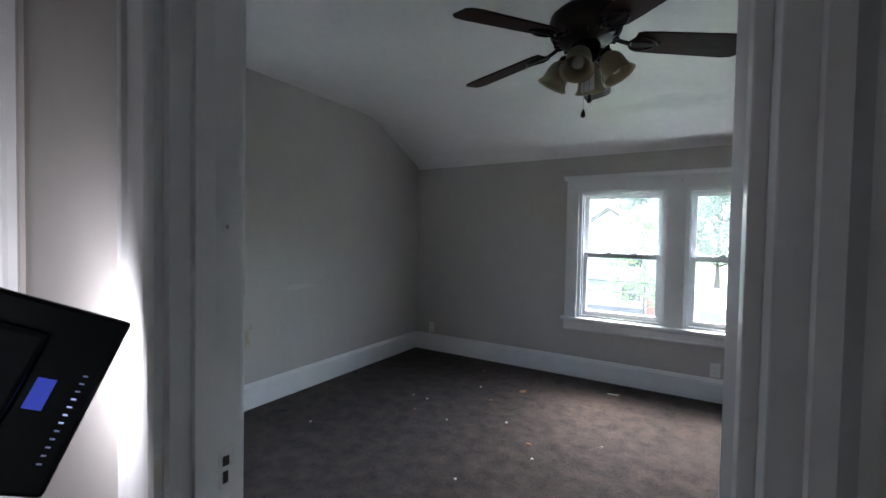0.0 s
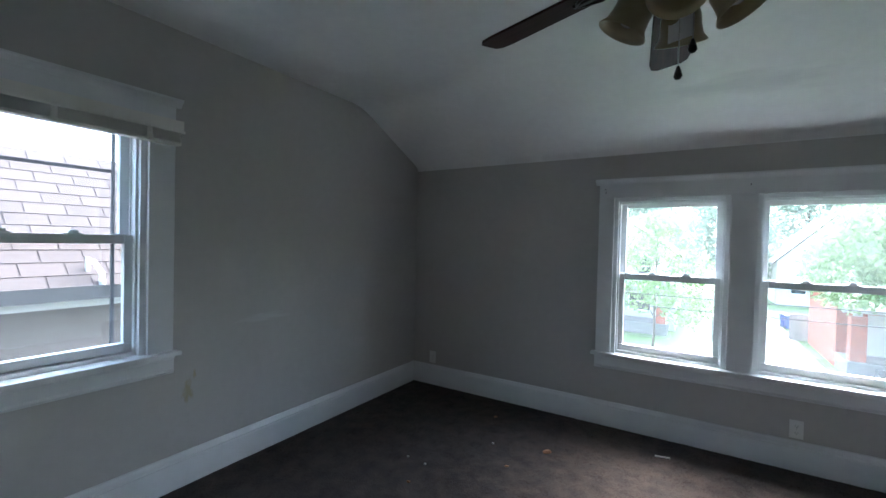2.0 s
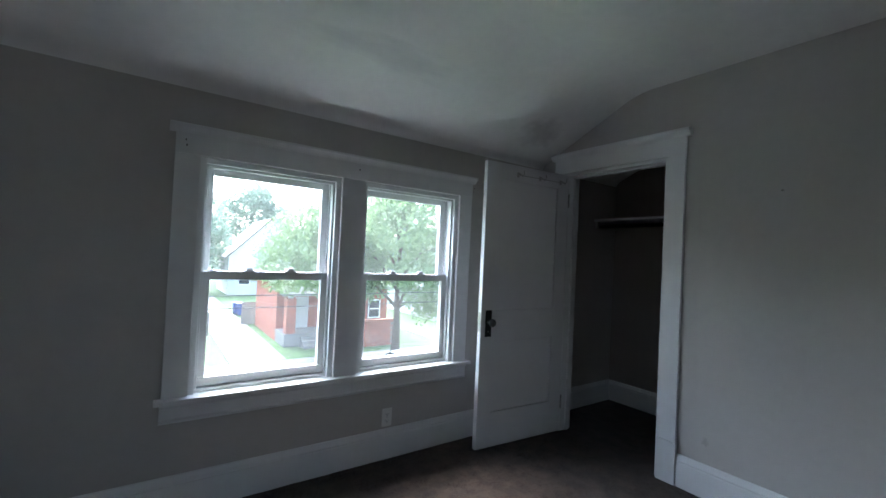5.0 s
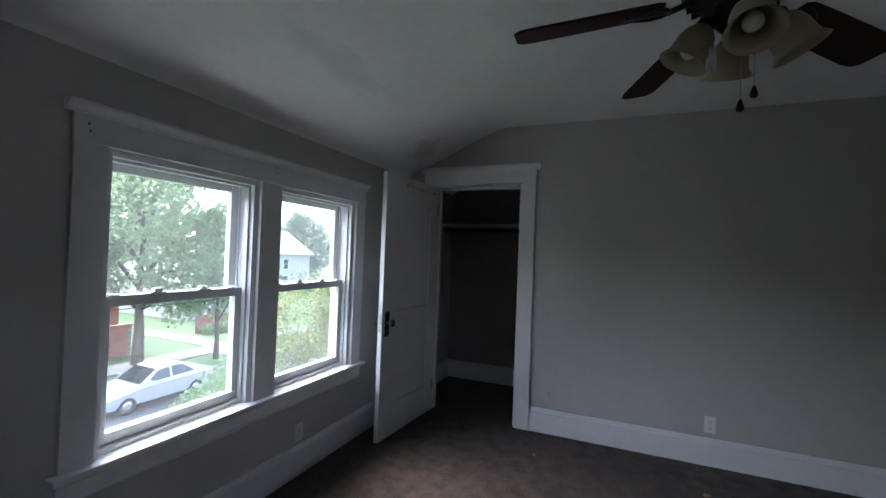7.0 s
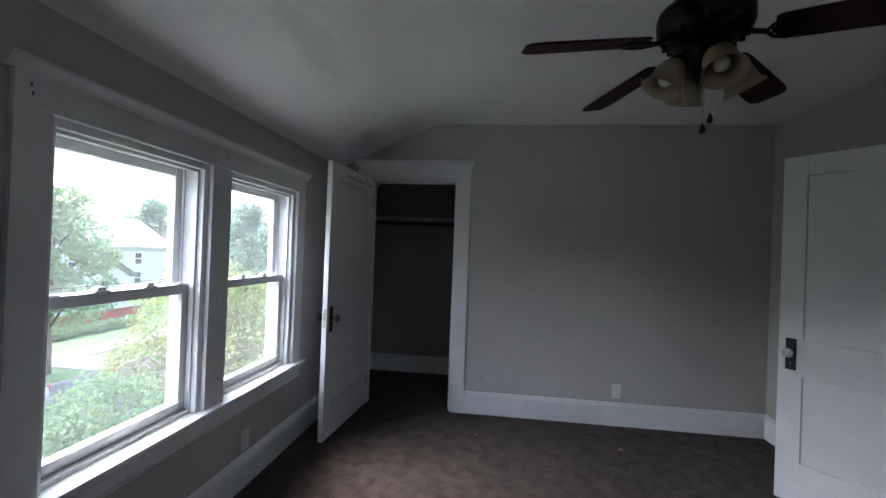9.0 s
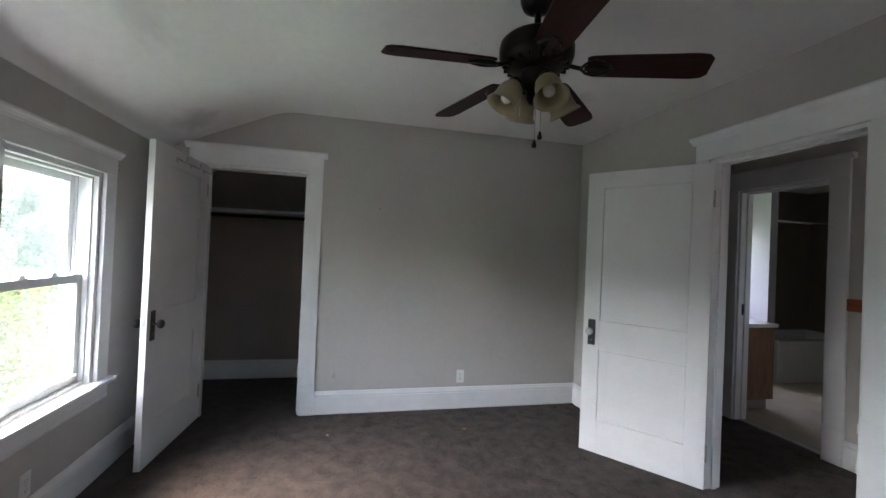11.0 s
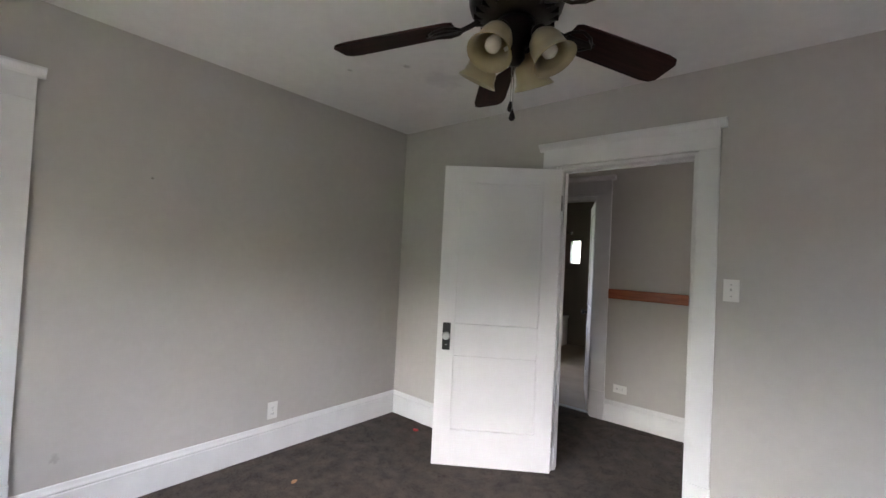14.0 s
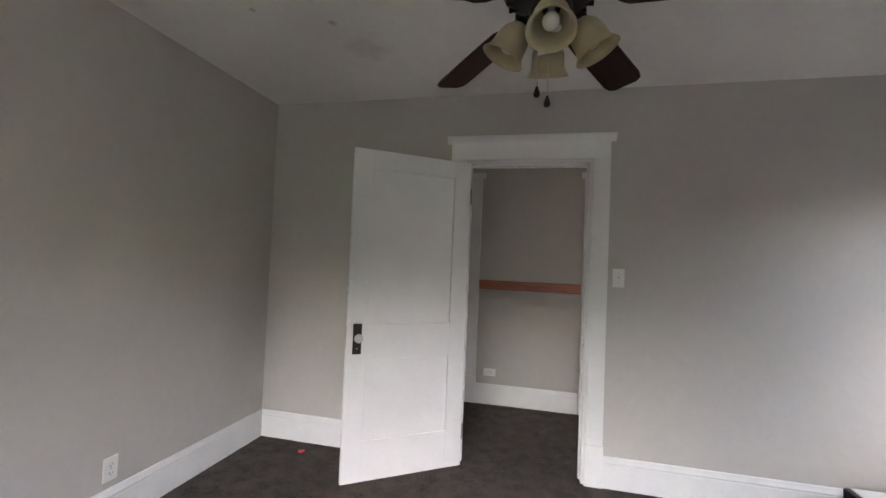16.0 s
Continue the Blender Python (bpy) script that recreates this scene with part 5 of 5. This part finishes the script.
part("top", boxes((-0.02, -0.02, 0.79, 0.52, 0.499, 0.825), bevel=0.006), M_TUB, van, "white vanity top with basin")
tub = thing("bathtub", pose(1.80, -3.95, 0), "white enamel bathtub with a straight apron", "bathtub")
part("apron", boxes((0, 0, 0, 0.04, 1.5, 0.46), bevel=0.006), M_TUB, tub)
part("rim", boxes((-0.02, 0, 0.46, 0.10, 1.5, 0.50), (0.10, 0, 0.46, 0.70, 0.09, 0.50), (0.10, 1.41, 0.46, 0.70, 1.5, 0.50), (0.70, 0, 0.46, 0.79, 1.5, 0.50), bevel=0.01), M_TUB, tub)
part("basin", boxes((0.08, 0.08, 0.10, 0.72, 1.42, 0.14), (0.08, 0.08, 0.14, 0.10, 1.42, 0.46), (0.70, 0.08, 0.14, 0.72, 1.42, 0.46), (0.10, 0.08, 0.14, 0.70, 0.10, 0.46), (0.10, 1.40, 0.14, 0.70, 1.42, 0.46)), M_TUB, tub)
srod = thing("shower_rod", pose(1.82, -4.0, 1.92), "chrome shower curtain rod above the bathtub", "shower rod")
part("rod", lathe(bmesh.new(), [(0.0, 0.0), (0.0125, 0.0), (0.0125, 1.6), (0.0, 1.6)], 14, pose(0, 0, 0, -90, 0, 0)), M_CHROME, srod)
part("flange", lathe(bmesh.new(), [(0.0, 0.0), (0.03, 0.0), (0.03, 0.008), (0.0, 0.012)], 16, pose(0, 0, 0, -90, 0, 0)), M_CHROME, srod)
setting("wall_tub_end", box(1.80, -2.39, -0.003, 2.60, -2.28, ZC), M_BATHPANEL, "short pale partition wall at the tub's end", "wall")
part("pane", boxes((1.65, -4.06, 1.40, 1.83, -4.055, 1.79)), M_GLASS, tagged(new("window_4"), "small bathroom window", "window", kind="structure")).visible_shadow = False

# ---- litter on the carpet ----
M_CRUMB = mat("pale_crumb", (0.62, 0.58, 0.52), 0.8, vary=0.2)
M_CRUMB_B = mat("brown_crumb", (0.35, 0.18, 0.09), 0.8, vary=0.2)
M_RED = mat("red_scrap", (0.45, 0.03, 0.03), 0.6)


def crumb(x, y, s, material, label, name="crumb", stretch=1.0, rz=0.0):
    bm = bmesh.new()
    bmesh.ops.create_icosphere(bm, subdivisions=2, radius=1.0)
    for v in bm.verts:
        k = 1 + 0.35 * noise.noise(v.co * 1.7 + Vector((x * 9, y * 9, s * 90)))
        v.co = Vector((v.co.x * s * k * stretch, v.co.y * s * k, v.co.z * s * 0.55 * k))
    return tagged(part(name, bm, material, m=pose(x, y, 0.002 + s * 0.3, 0, 0, rz)), label, "debris", "litter on the carpet")


for x, y, s in ((-1.103, 2.622, 0.010), (-1.474, 2.433, 0.007), (-1.795, 2.669, 0.009), (-2.239, 1.889, 0.007), (-1.559, 3.149, 0.009), (-0.475, 2.626, 0.010),
                (-0.793, 2.257, 0.009), (-1.07, 1.839, 0.008), (-1.934, 2.683, 0.008)):
    crumb(x, y, s, M_CRUMB, "pale plaster crumb lying on the carpet", rz=x * 90)
for x, y, s in ((-1.211, 3.24, 0.020), (-1.365, 2.93, 0.009), (-1.767, 2.46, 0.009), (-1.725, 3.556, 0.010), (-0.868, 2.411, 0.012), (1.05, 1.612, 0.014), (1.08, 2.641, 0.010)):
    crumb(x, y, s, M_CRUMB_B, "brown crumb lying on the carpet", stretch=1.5, rz=y * 70)
tagged(part("wood_sliver", boxes((-0.045, -0.006, 0.0, 0.045, 0.006, 0.008), bevel=0.002), M_CRUMB, m=pose(-0.563, 3.61, 0.001, 0, 0, 12)), "pale wood sliver lying on the carpet", "debris")
crumb(1.075, 0.556, 0.016, M_RED, "small red plastic scrap near the corner", "plastic_scrap", 1.4, 30)
tagged(part("cable_end", tube(bmesh.new(), [(-2.73, 1.20, 0.006), (-2.735, 1.27, 0.02), (-2.745, 1.33, 0.03), (-2.755, 1.36, 0.06)], 0.004, 6), M_CABLE), "short black cable end poking from the carpet edge", "cable")

# dark case on the floor by the side window
case = thing("equipment_case", pose(-2.265, 0.55, 0.0), "black soft equipment case with a pale flap on the carpet", "case")
part("body", boxes((-0.16, -0.09, 0.0, 0.20, 0.28, 0.222), bevel=0.012), M_DARK, case)
part("flap", boxes((-0.13, -0.072, 0.222, 0.175, 0.26, 0.230), bevel=0.004), M_PAPER, case, "pale paper flap")

# neighbour's shingles
shm = None
for c in range(12):
    for k in range(25):
        y0 = -1.6 + 0.31 * k + (0.155 if c % 2 else 0.0)
        if shm is None:
            bm = bmesh.new()
            prism(bm, [(-0.03, 0.0), (0.165, 0.0), (0.165, 0.012), (-0.03, 0.004)], 1, 0.004, 0.303)
            ob = part("shingle", bm, M_SHINGLE, nb)
            shm = ob.data
        else:
            ob = new("shingle", shm)
            ob.parent = nb
        d = 0.02 - 0.1575 * (c + 1)
        ob.matrix_basis = Matrix.Translation((0.0, y0, 5.70)) @ pose(0, 0, 0, 0, 45, 0) @ Matrix.Translation((d + 0.02, 0, 0.006))

# screw marks left by curtain brackets, and the upper latch hole in the entry jamb
for x, z in ((-1.02, 1.80), (-1.015, 1.775), (-0.125, 1.795), (0.765, 1.80), (0.76, 1.775)):
    tagged(part("screw_mark", boxes((x - 0.0025, YF - 0.0225, z - 0.005, x + 0.0025, YF - 0.0205, z + 0.005), bevel=0.001), M_BRONZE), "small dark screw mark in the window casing", "screw mark", "screw marks in the casing")
jh = thing("latch_hole", pose(-0.7445, 0.372, 1.297), "small worn metal latch hole in the white door jamb", "latch hole")
part("rim", boxes((0, -0.007, -0.010, 0.0015, 0.007, 0.010), bevel=0.0005), M_TRIM, jh)
part("hole", boxes((0.001, -0.003, -0.004, 0.0020, 0.003, 0.004)), M_STEEL, jh)
